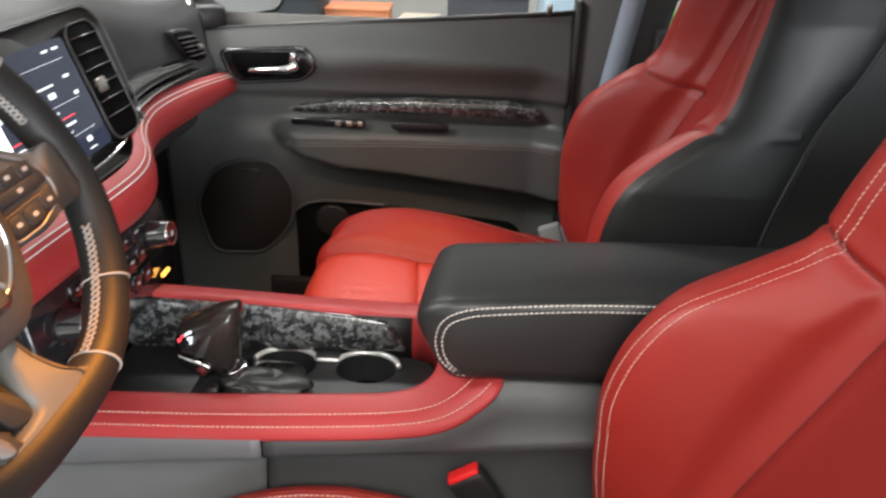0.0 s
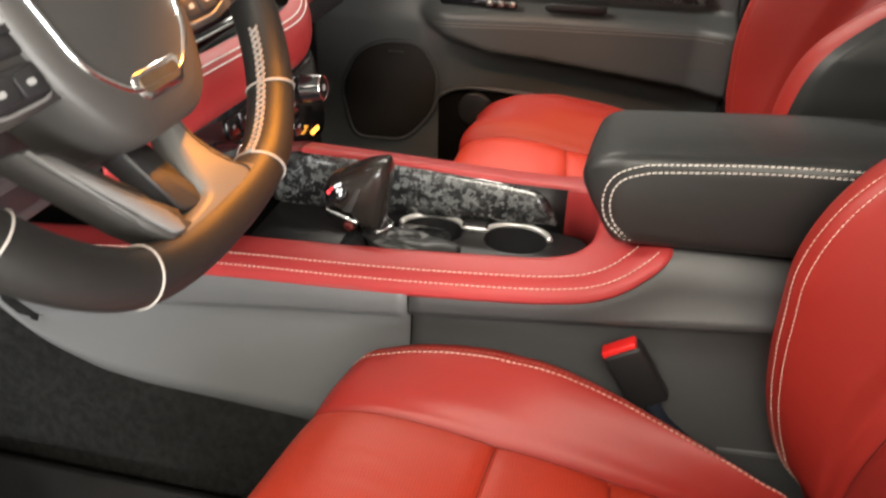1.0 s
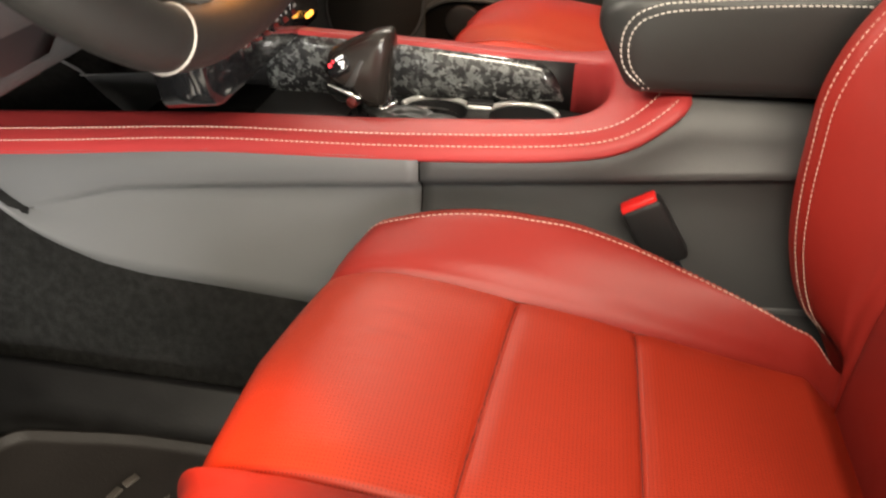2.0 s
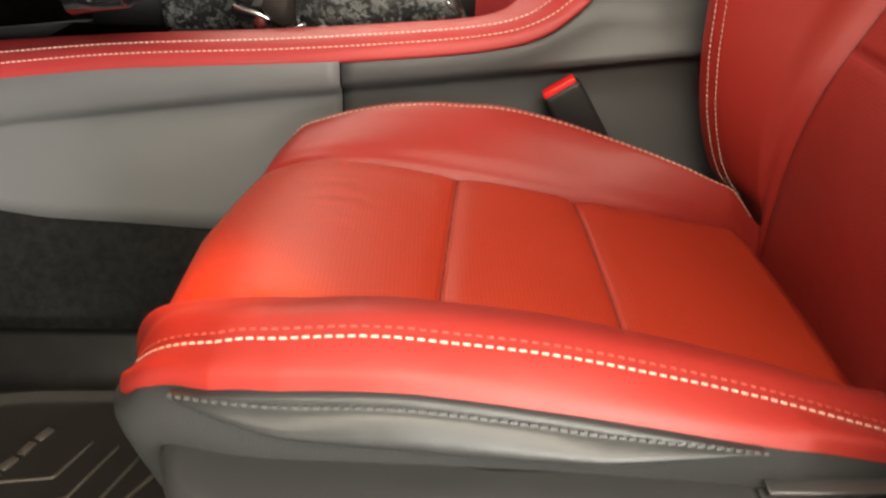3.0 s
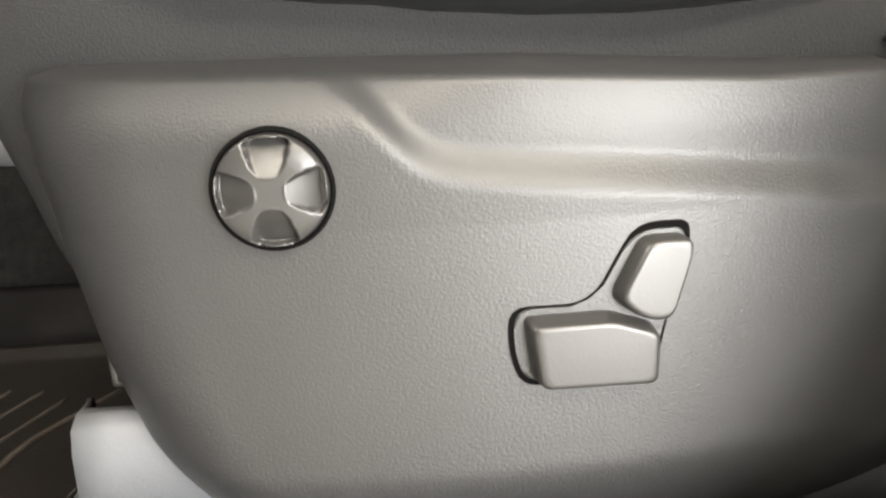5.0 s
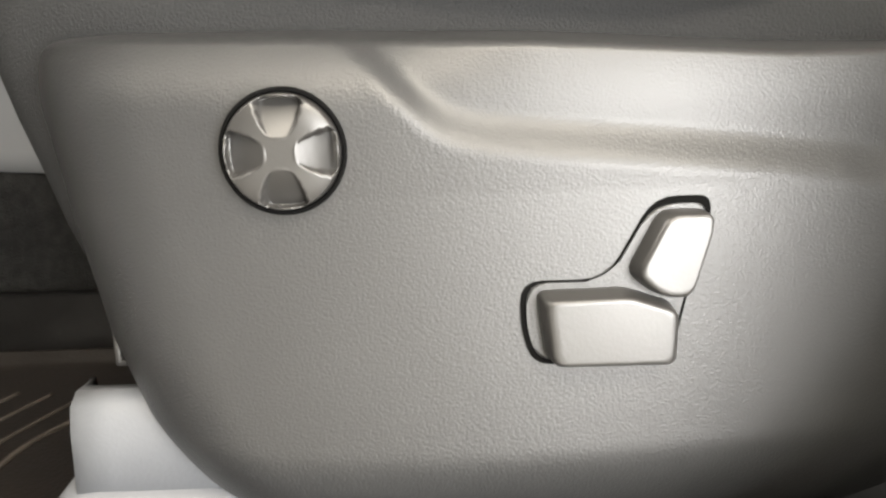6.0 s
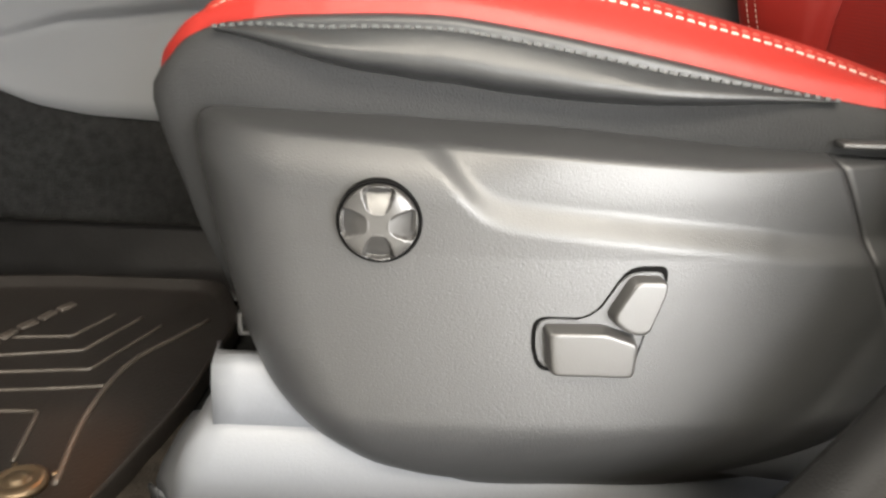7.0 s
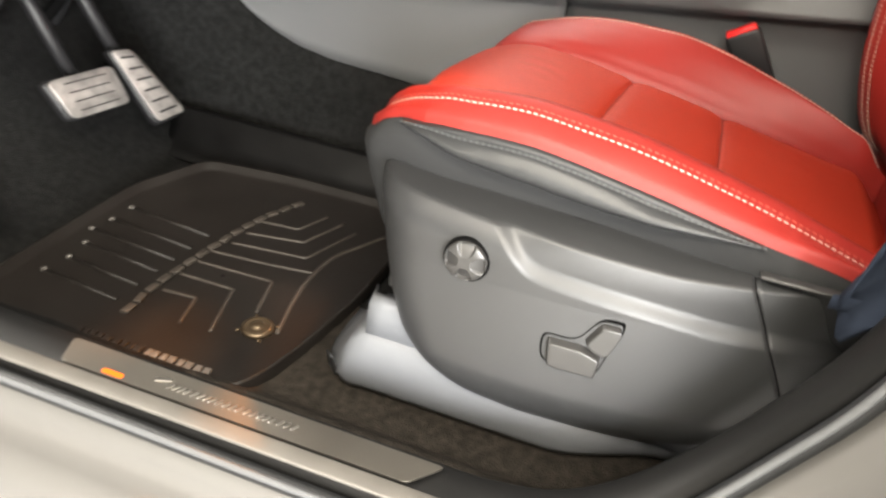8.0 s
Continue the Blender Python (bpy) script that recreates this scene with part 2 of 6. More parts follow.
def forged_material():
    """Forged carbon: chopped flakes of differing sheen under a clear coat."""
    mat = material("forged_carbon", (0.03, 0.03, 0.03), 0.35, coat=1.0, vary=0.1)
    nt = mat.node_tree
    b = nt.nodes["Principled BSDF"]
    tc = [n for n in nt.nodes if n.type == "TEX_COORD"][0]
    warp = nt.nodes.new("ShaderNodeTexNoise")
    warp.inputs["Scale"].default_value, warp.inputs["Detail"].default_value = 90, 3
    nt.links.new(tc.outputs["Object"], warp.inputs["Vector"])
    mixv = nt.nodes.new("ShaderNodeVectorMath")
    mixv.operation = "MULTIPLY_ADD"
    mixv.inputs[1].default_value = (0.03, 0.03, 0.03)
    nt.links.new(warp.outputs["Color"], mixv.inputs[0])
    nt.links.new(tc.outputs["Object"], mixv.inputs[2])
    vor = nt.nodes.new("ShaderNodeTexVoronoi")
    vor.inputs["Scale"].default_value = 150
    nt.links.new(mixv.outputs[0], vor.inputs["Vector"])
    sep = nt.nodes.new("ShaderNodeSeparateColor")
    nt.links.new(vor.outputs["Color"], sep.inputs[0])
    ramp = nt.nodes.new("ShaderNodeValToRGB")
    ramp.color_ramp.elements[0].position, ramp.color_ramp.elements[0].color = 0.45, (0.010, 0.010, 0.011, 1)
    ramp.color_ramp.elements[1].position, ramp.color_ramp.elements[1].color = 1.0, (0.17, 0.18, 0.18, 1)
    nt.links.new(sep.outputs[0], ramp.inputs[0])
    nt.links.new(ramp.outputs[0], b.inputs["Base Color"])
    return mat


FORGED = forged_material()


def glass_material():
    mat = bpy.data.materials.new("window_glass")
    mat.use_nodes = True
    b = mat.node_tree.nodes["Principled BSDF"]
    b.inputs["Transmission Weight"].default_value, b.inputs["Roughness"].default_value, b.inputs["IOR"].default_value = 1.0, 0.0, 1.1
    return mat


GLASS = glass_material()

# ---- mesh helpers ----
OFFSET = {}


def root(name, label, category, at=(0, 0, 0), group=""):
    ob = new(name)
    ob.location, ob.empty_display_size = at, 0.05
    OFFSET[ob.name] = Vector(at)
    return tagged(ob, label, category, group)


def mesh_object(name, bm, mat, smooth=True, offset=Vector()):
    bmesh.ops.recalc_face_normals(bm, faces=bm.faces)
    if offset.length:
        bmesh.ops.translate(bm, verts=bm.verts, vec=-offset)
    me = bpy.data.meshes.new(name)
    bm.to_mesh(me)
    bm.free()
    for p in me.polygons:
        p.use_smooth = smooth
    if mat:
        me.materials.append(mat)
    return new(name, me)


def part(name, bm, mat, parent, label="", smooth=True, thick=0.0):
    """One mesh, in place, as a part of a thing or of another part."""
    off = OFFSET[parent.name]
    ob = mesh_object(name, bm, mat, smooth, off)
    ob.parent = parent
    OFFSET[ob.name] = off
    if thick:
        mod = ob.modifiers.new("thickness", "SOLIDIFY")
        mod.thickness, mod.offset = thick, -1
    if label:
        ob["label"] = label
    return ob


def setting(name, bm, mat, label, category, smooth=False, thick=0.0):
    ob = mesh_object(name, bm, mat, smooth)
    OFFSET[ob.name] = Vector()
    if thick:
        mod = ob.modifiers.new("thickness", "SOLIDIFY")
        mod.thickness = thick
    return tagged(ob, label, category, kind="structure")


def sheet(P, close_u=False, close_v=False, bm=None):
    """A grid of quads through an array of points [u][v]."""
    bm = bm or bmesh.new()
    V = [[bm.verts.new(tuple(p)) for p in row] for row in P]
    nu, nv = len(V), len(V[0])
    for i in range(nu if close_u else nu - 1):
        for j in range(nv if close_v else nv - 1):
            a, b, c, d = V[i][j], V[(i + 1) % nu][j], V[(i + 1) % nu][(j + 1) % nv], V[i][(j + 1) % nv]
            if len({a, b, c, d}) == 4:
                bm.faces.new((a, b, c, d))
    return bm


def loft(loops, caps=True, bm=None):
    """A skin over closed loops of equal length, with its two ends filled."""
    bm = bm or bmesh.new()
    V = [[bm.verts.new(tuple(p)) for p in row] for row in loops]
    n = len(V[0])
    for i in range(len(V) - 1):
        for j in range(n):
            bm.faces.new((V[i][j], V[i + 1][j], V[i + 1][(j + 1) % n], V[i][(j + 1) % n]))
    if caps:
        bm.faces.new(V[0])
        bm.faces.new(V[-1][::-1])
    return bm


def smooth_line(pts, n, closed=False):
    """n points along a Catmull-Rom curve through pts, evenly by length."""
    P = np.array(pts, float)
    m = len(P)
    out = []
    for i in range(m if closed else m - 1):
        p1, p2 = P[i], P[(i + 1) % m]
        p0 = P[(i - 1) % m] if closed or i > 0 else 2 * p1 - p2
        p3 = P[(i + 2) % m] if closed or i < m - 2 else 2 * p2 - p1
        for t in np.linspace(0, 1, 16, endpoint=False):
            out.append(0.5 * (2 * p1 + (p2 - p0) * t + (2 * p0 - 5 * p1 + 4 * p2 - p3) * t * t + (3 * p1 - p0 - 3 * p2 + p3) * t**3))
    out.append(P[0] if closed else P[-1])
    out = np.array(out)
    d = np.r_[0, np.cumsum(np.linalg.norm(np.diff(out, axis=0), axis=1))]
    s = np.linspace(0, d[-1], n + 1 if closed else n)
    res = np.stack([np.interp(s, d, out[:, k]) for k in range(P.shape[1])], 1)
    return res[:-1] if closed else res


def spline(pts, per, closed=False):
    """A Catmull-Rom curve with the same count of points on every span, so that columns stay on their control points."""
    P = np.array(pts, float)
    m = len(P)
    out = []
    for i in range(m if closed else m - 1):
        p1, p2 = P[i], P[(i + 1) % m]
        p0 = P[(i - 1) % m] if closed or i > 0 else 2 * p1 - p2
        p3 = P[(i + 2) % m] if closed or i < m - 2 else 2 * p2 - p1
        for t in np.linspace(0, 1, per, endpoint=False):
            out.append(0.5 * (2 * p1 + (p2 - p0) * t + (2 * p0 - 5 * p1 + 4 * p2 - p3) * t * t + (3 * p1 - p0 - 3 * p2 + p3) * t**3))
    if not closed:
        out.append(P[-1])
    return np.array(out)


def tube(pts, r, sides=8, closed=False, bm=None, flat=1.0):
    """A round bar along a line; r may be one radius or one a point."""
    P = np.array(pts, float)
    n = len(P)
    rs = np.ones(n) * r
    loops = []
    ref = np.array([0.0, 0.0, 1.0])
    for i in range(n):
        a = P[(i - 1) % n] if closed or i > 0 else P[i]
        b = P[(i + 1) % n] if closed or i < n - 1 else P[i]
        t = (b - a) / (np.linalg.norm(b - a) + 1e-9)
        if i == 0 and abs(t @ ref) > 0.9:
            ref = np.array([0.0, 1.0, 0.0])
        u = ref - (ref @ t) * t
        u /= np.linalg.norm(u)
        ref = u
        w = np.cross(t, u)
        loops.append([P[i] + rs[i] * (math.cos(k) * u * flat + math.sin(k) * w) for k in np.linspace(0, 2 * math.pi, sides, endpoint=False)])
    if closed:
        return sheet(loops, True, True, bm)
    return loft(loops, True, bm)


def slab(outline, to3, depth, bevel=0.0, segments=2, bm=None):
    """A plate from a flat outline; to3(a, b, h) places it, h running from 0 to depth."""
    own = bmesh.new()
    low = [own.verts.new(to3(a, b, 0)) for a, b in outline]
    top = [own.verts.new(to3(a, b, depth)) for a, b in outline]
    n = len(low)
    own.faces.new(low[::-1])
    face = own.faces.new(top)
    for i in range(n):
        own.faces.new((low[i], low[(i + 1) % n], top[(i + 1) % n], top[i]))
    if bevel:
        bmesh.ops.bevel(own, geom=list(face.edges), offset=bevel, segments=segments, affect="EDGES", profile=0.5)
    return join(own, bm)


def join(own, bm):
    if bm is None:
        return own
    me = bpy.data.meshes.new("joined")
    own.to_mesh(me)
    own.free()
    bm.from_mesh(me)
    bpy.data.meshes.remove(me)
    return bm


def box(centre, size, turn=(0, 0, 0), bevel=0.0, bm=None, segments=2):
    own = bmesh.new()
    bmesh.ops.create_cube(own, size=1.0)
    bmesh.ops.scale(own, vec=size, verts=own.verts)
    if bevel:
        bmesh.ops.bevel(own, geom=list(own.edges), offset=bevel, segments=segments, affect="EDGES", profile=0.5)
    bmesh.ops.transform(own, matrix=pose(*centre, *turn), verts=own.verts)
    return join(own, bm)


def disc(centre, axis, profile, sides=32, bm=None):
    """A turned body: profile of (radius, height) about an axis."""
    own = bmesh.new()
    q = Vector(axis).to_track_quat("Z", "Y").to_matrix()
    loops = [[Vector(centre) + q @ Vector((r * math.cos(k), r * math.sin(k), h)) for k in np.linspace(0, 2 * math.pi, sides, endpoint=False)] for r, h in profile]
    loft(loops, True, own)
    return join(own, bm)


def rounded(w, h, r, n=6):
    """Outline of a rectangle with round corners, centred."""
    out = []
    for cx, cy, a in ((w / 2 - r, h / 2 - r, 0), (-w / 2 + r, h / 2 - r, 90), (-w / 2 + r, -h / 2 + r, 180), (w / 2 - r, -h / 2 + r, 270)):
        for k in np.linspace(a, a + 90, n):
            out.append((cx + r * math.cos(radians(k)), cy + r * math.sin(radians(k))))
    return out


def soften(pts, r, n=5):
    """Rounds the corners of a closed outline."""
    P = [Vector(p) for p in pts]
    out = []
    for i, p in enumerate(P):
        a, b = P[i - 1] - p, P[(i + 1) % len(P)] - p
        k = min(r, a.length * 0.45, b.length * 0.45)
        s, e = p + a.normalized() * k, p + b.normalized() * k
        for t in np.linspace(0, 1, n):
            q = s * (1 - t) ** 2 + p * 2 * t * (1 - t) + e * t * t
            out.append(tuple(q))
    return out


def stitches(line, normals, pitch=0.0062, length=0.0044, r=0.0008, bm=None):
    """A row of thread stitches along a line, lying on a surface with those normals."""
    bm = bm or bmesh.new()
    P, N = np.array(line, float), np.array(normals, float)
    if N.ndim == 1:
        N = np.repeat(N[None], len(P), 0)
    d = np.r_[0, np.cumsum(np.linalg.norm(np.diff(P, axis=0), axis=1))]
    for s in np.arange(0, d[-1] - length, pitch):
        a = np.array([np.interp(s, d, P[:, k]) for k in range(3)])
        b = np.array([np.interp(s + length, d, P[:, k]) for k in range(3)])
        nn = np.array([np.interp(s, d, N[:, k]) for k in range(3)])
        nn /= np.linalg.norm(nn) + 1e-9
        w = np.cross(b - a, nn)
        w /= np.linalg.norm(w) + 1e-9
        q = [a - w * r, a + w * r, b + w * r, b - w * r]
        m = (a + b) / 2
        lo = [bm.verts.new(tuple(p - nn * r * 0.5)) for p in q]
        hi = [bm.verts.new(tuple(p + (m - p) * 0.2 + nn * r * 1.1)) for p in q]
        bm.faces.new(hi)
        for i in range(4):
            bm.faces.new((lo[i], lo[(i + 1) % 4], hi[(i + 1) % 4], hi[i]))
    return bm


def ramp(x, *pairs):
    """Linear interpolation through (x, value) pairs."""
    return float(np.interp(x, [p[0] for p in pairs], [p[1] for p in pairs]))


def ease(a, b, x):
    t = min(1.0, max(0.0, (x - a) / (b - a)))
    return t * t * (3 - 2 * t)

# ---- the two front seats ----
BASE = ((-0.345, 0.700), (-0.29, 0.728), (-0.24, 0.737), (-0.18, 0.733), (-0.114, 0.722), (-0.05, 0.712), (0.02, 0.698), (0.08, 0.686), (0.15, 0.672), (0.25, 0.655))
EDGE_OUT = ((-0.322, 0.734), (-0.312, 0.742), (-0.296, 0.755), (-0.270, 0.764), (-0.235, 0.770), (-0.165, 0.773), (-0.12, 0.769), (-0.037, 0.755), (0.06, 0.736), (0.113, 0.728), (0.25, 0.700))
CREST_OUT = ((-0.322, 0.747), (-0.312, 0.757), (-0.29, 0.774), (-0.25, 0.790), (-0.22, 0.795), (-0.165, 0.799), (-0.12, 0.795), (-0.06, 0.787), (0.0, 0.774), (0.056, 0.760), (0.106, 0.745), (0.25, 0.700))
CREST_IN = ((-0.31, 0.726), (-0.292, 0.733), (-0.256, 0.746), (-0.22, 0.760), (-0.18, 0.768), (-0.14, 0.771), (-0.10, 0.771), (-0.06, 0.771), (-0.02, 0.766), (0.02, 0.758), (0.06, 0.748), (0.10, 0.738), (0.14, 0.725), (0.18, 0.709), (0.25, 0.685))
TAPER = ((-0.12, 1.0), (-0.06, 0.90), (-0.02, 0.80), (0.02, 0.68), (0.06, 0.54), (0.10, 0.38), (0.14, 0.26), (0.18, 0.18), (0.25, 0.14))
ROUND = ((-0.322, 0.046), (-0.312, 0.034), (-0.296, 0.024), (-0.254, 0.007), (-0.215, 0.002), (-0.16, 0.0))
BACK_Z = (0.60, 0.66, 0.70, 0.76, 0.82, 0.88, 0.94, 1.0, 1.05, 1.09, 1.12, 1.15, 1.18, 1.22, 1.28, 1.36, 1.42)
BACK_I = (0.222, 0.224, 0.226, 0.231, 0.245, 0.272, 0.302, 0.333, 0.358, 0.377, 0.389, 0.402, 0.413, 0.428, 0.450, 0.478, 0.50)
BACK_S = (0.355, 0.360, 0.363, 0.368, 0.375, 0.383, 0.394, 0.405, 0.417, 0.431, 0.442, 0.455, 0.472, 0.498, 0.525, 0.552, 0.57)
BACK_B = (0.255, 0.225, 0.192, 0.170, 0.160, 0.157, 0.158, 0.178, 0.216, 0.280, 0.325, 0.341, 0.349, 0.362, 0.383, 0.41, 0.44)
BACK_UPRIGHT = (0.255, 0.230, 0.218, 0.178, 0.162, 0.158, 0.157, 0.166, 0.188, 0.230, 0.271, 0.309, 0.325, 0.335, 0.350, 0.372, 0.41)
SEAM = 0.140
NX = 330
POD = ((-0.280, 0.0), (-0.262, 0.007), (-0.245, 0.014), (-0.222, 0.022), (-0.198, 0.028), (-0.163, 0.033), (-0.122, 0.034), (-0.082, 0.031), (-0.042, 0.025), (-0.014, 0.019), (0.013, 0.012), (0.040, 0.005), (0.062, 0.0))


def dense(pairs):
    return tuple(map(tuple, smooth_line(pairs, 160)))


BASE, EDGE_OUT, CREST_OUT, CREST_IN, TAPER = dense(BASE), dense(EDGE_OUT), dense(CREST_OUT), dense(CREST_IN), dense(TAPER)
BACK = smooth_line(list(zip(BACK_Z, BACK_I, BACK_B, BACK_S, BACK_UPRIGHT)), 240)
BACK_Z, BACK_I, BACK_B, BACK_S, BACK_UPRIGHT = (BACK[:, k] for k in range(5))


def dip(x, at, width, depth):
    return -depth * math.exp(-(((x - at) / width) ** 2))


def cushion_profile(x, xo, xi):
    """Across the cushion at one station: (y, z) from the outer red edge to the inner skirt."""
    b, eo, co, ci = ramp(x, *BASE), ramp(xo, *EDGE_OUT), ramp(xo, *CREST_OUT), ramp(xi, *CREST_IN)
    pts = [(-0.270, eo), (-0.264, eo + 0.010), (-0.247, co - 0.006), (-0.226, co), (-0.196, co - 0.012), (-0.164, b + 0.026), (-SEAM, b + 0.001),
           (-0.10, b + 0.003), (0.0, b + 0.004), (0.10, b + 0.003), (SEAM, b + 0.001), (0.164, b + min(0.022, 0.45 * (ci - b))), (0.196, b + 0.82 * (ci - b)), (0.222, ci),
           (0.245, ci - 0.010), (0.262, ci - 0.035), (0.270, ci - 0.075), (0.268, 0.62)]
    return pts


def seat(name, label, yc, sgn, dx, dz, sides, tuck, lean):
    """A bolstered front seat. Local y runs from the door side (minus) to the tunnel side (plus)."""
    back_b = BACK_UPRIGHT if lean else BACK_B
    at = (dx, yc, 0.46)
    top = root(name, label, "car seat", at, group="front seats")

    def W(x, y, z):
        return (x + dx, yc + sgn * y, z + dz)

    # cushion grid: stations run over the top and roll down at the front
    xs = list(np.linspace(0.245, -0.285, NX))
    stations = [(x, 0.0, 1.0) for x in xs]
    for th in np.linspace(0.12, 1.0, 9) * math.pi / 2:
        stations.append((-0.285 - 0.045 * math.sin(th), -0.055 * (1 - math.cos(th)), 1.0))
    stations.append((-0.331, -0.085, 1.0))
    grid = []
    for x, drop, _ in stations:
        xo = x + 0.010 * ease(-0.20, -0.33, x)
        xi = x + 0.043 * ease(-0.20, -0.33, x)
        prof = spline(cushion_profile(max(x, -0.29), xo, xi), 10)
        turn = ramp(xo, *ROUND)
        narrow = 1 - ramp(x, *TAPER)
        row = []
        for y, z in prof:
            front = ease(-0.20, -0.33, x)
            side = ease(0.16, 0.27, abs(y))
            zz = z + drop * (1.0 - 0.97 * side if y < 0 else 1.0)
            if abs(y) < SEAM:
                k = 1 - (y / SEAM) ** 2
                zz += k**0.5 * 0.004 + sum(dip(x, at, 0.0020, 0.0040) + dip(x, at, 0.011, 0.0030) for at in (-0.116 + 0.012 * (y / SEAM), 0.018))
            zz += dip(abs(y), SEAM, 0.0034, 0.0065) - 0.030 * ease(0.185, 0.232, x)
            # small creases of use near the front of the insert
            if abs(y) < SEAM and -0.30 < x < -0.12:
                zz += 0.0026 * math.sin(2 * math.pi * (y + 0.30 * x + 0.010 * math.sin(40 * x)) / 0.026) * math.exp(-(((y - 0.035) / 0.030) ** 2)) * math.exp(-(((x + 0.215) / 0.028) ** 2))
            row.append((x + front * (0.15 * max(y, 0.0) + 0.010 * ease(0.17, 0.25, abs(y)) - 0.012 * ease(-0.24, -0.165, y)), y + turn * ease(0.10, 0.23, -y) - narrow * max(0.0, y - SEAM), zz))
        grid.append(row)
    a, c, last = 60, 100, 170

    def piece(j0, j1):
        return sheet([[W(*p) for p in row[j0 : j1 + 1]] for row in grid])

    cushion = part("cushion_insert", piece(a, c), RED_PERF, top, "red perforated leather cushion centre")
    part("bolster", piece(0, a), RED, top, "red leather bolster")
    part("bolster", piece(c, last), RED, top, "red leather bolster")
    for j, white in ((20, True), (23, False), (128, True), (131, False)):
        line, nor = [], []
        for row in grid[int(NX * 0.053) : NX + 6]:
            p, q = row[j - 1], row[j + 1]
            ty, tz = q[1] - p[1], q[2] - p[2]
            ln = math.hypot(ty, tz) + 1e-9
            line.append(W(row[j][0], row[j][1] - tz / ln * 0.0006, row[j][2] + ty / ln * 0.0006))
            nor.append((0, -sgn * tz / ln, ty / ln))
        if white:
            part("stitching", stitches(line, nor, 0.0064, 0.0045, 0.00052), THREAD_ROSE, top, "white thread seam", False)
        else:
            part("stitching", stitches(line, nor, 0.0064, 0.0038, 0.00045), THREAD_RED, top, "red thread seam", False)
    for j in (a, c):
        line = [W(row[j][0], row[j][1], row[j][2] + 0.0002) for row in grid[int(NX * 0.04) : NX + 3 : 3]]
        part("seam", tube(line, 0.0008, 5), SEAM_RED, top, "dark sunken seam")
    for x in (-0.116, 0.018):
        line = []
        for j in range(a + 1, c):
            i = min(range(NX), key=lambda k: abs(xs[k] - x - (0.012 * (grid[k][j][1] / SEAM) if x < 0 else 0)))
            line.append(W(x + (0.012 * (grid[i][j][1] / SEAM) if x < 0 else 0), grid[i][j][1], grid[i][j][2] + 0.0003))
        part("seam", tube(line, 0.0008, 5), SEAM_RED, top, "dark sunken seam")

    # black side: runs round the outer side and the front, with a padded pod along the side
    plan = smooth_line([(0.25, -0.270), (0.10, -0.270), (-0.10, -0.270), (-0.16, -0.270), (-0.215, -0.268), (-0.254, -0.263), (-0.290, -0.250), (-0.312, -0.237), (-0.325, -0.217), (-0.330, -0.185), (-0.330, -0.14), (-0.326, -0.09), (-0.316, -0.03), (-0.300, 0.02)], 140)
    rows, pod = [], []
    for i, (x, y) in enumerate(plan):
        t = plan[min(i + 1, 139)] - plan[max(i - 1, 0)]
        n = np.array([t[1], -t[0]]) / np.linalg.norm(t)
        n = n if n @ np.array([-0.05 - x, -y]) < 0 else -n
        e = ramp(x, *EDGE_OUT) - 0.07 * ease(-0.226, -0.10, y)
        tall = ramp(x, *POD) if y < -0.24 else 0.0
        k = min(1.0, tall / 0.024)
        rows.append([W(x + n[0] * o, y + n[1] * o, e + d) for o, d in ((-0.004, 0.003), (0.000, -0.001), (0.004 - 0.004 * k, -0.008), (0.005 - 0.008 * k, -0.018), (0.003 - 0.005 * k, -0.030), (-0.002, -0.05), (-0.008, -0.07), (-0.016, -0.10), (-0.034, -0.15))])
        if tall > 0:
            prof = ((-0.004, 0.001), (0.002, -0.0005), (0.0046, -0.0022 * k), (0.0056, -0.0045 * k), (0.0050, -0.0066 * k), (0.0060 + 0.003 * k, -0.0092 * k), (0.0065 + 0.0075 * k, -0.005 * k - 0.34 * tall), (0.0060 + 0.0100 * k, -0.003 * k - 0.58 * tall), (0.0045 + 0.0085 * k, -0.002 * k - 0.80 * tall), (0.0015 + 0.003 * k, -0.001 - 0.96 * tall), (-0.004, -0.002 - tall))
            pod.append([W(x + n[0] * o, y + n[1] * o, e + d) for o, d in prof])
    skirt = part("seat_skirt", sheet(rows), BLACK_CLOTH, top, "black cloth seat skirt", thick=0.002)
    part("side_pad", sheet([[tuple(q) for q in smooth_line(r, 30)] for r in pod]), PAD_HIDE, top, "glossy black leather side pad")
    line = [r[4] for r in pod]
    part("stitching", stitches([(p[0], p[1] - sgn * 0.0006, p[2] + 0.0002) for p in line], (0, -sgn, 0.4), 0.0056, 0.0034, 0.0011), THREAD_DARK, top, "grey thread seam", False)

    # backrest, with a tuck across it that falls towards the middle
    def tuck_at(y):
        return tuck - 0.022 + 0.034 * ease(0.13, 0.25, abs(y))

    zs = np.linspace(0.60, 1.42, 190)
    C = 252
    rings = []
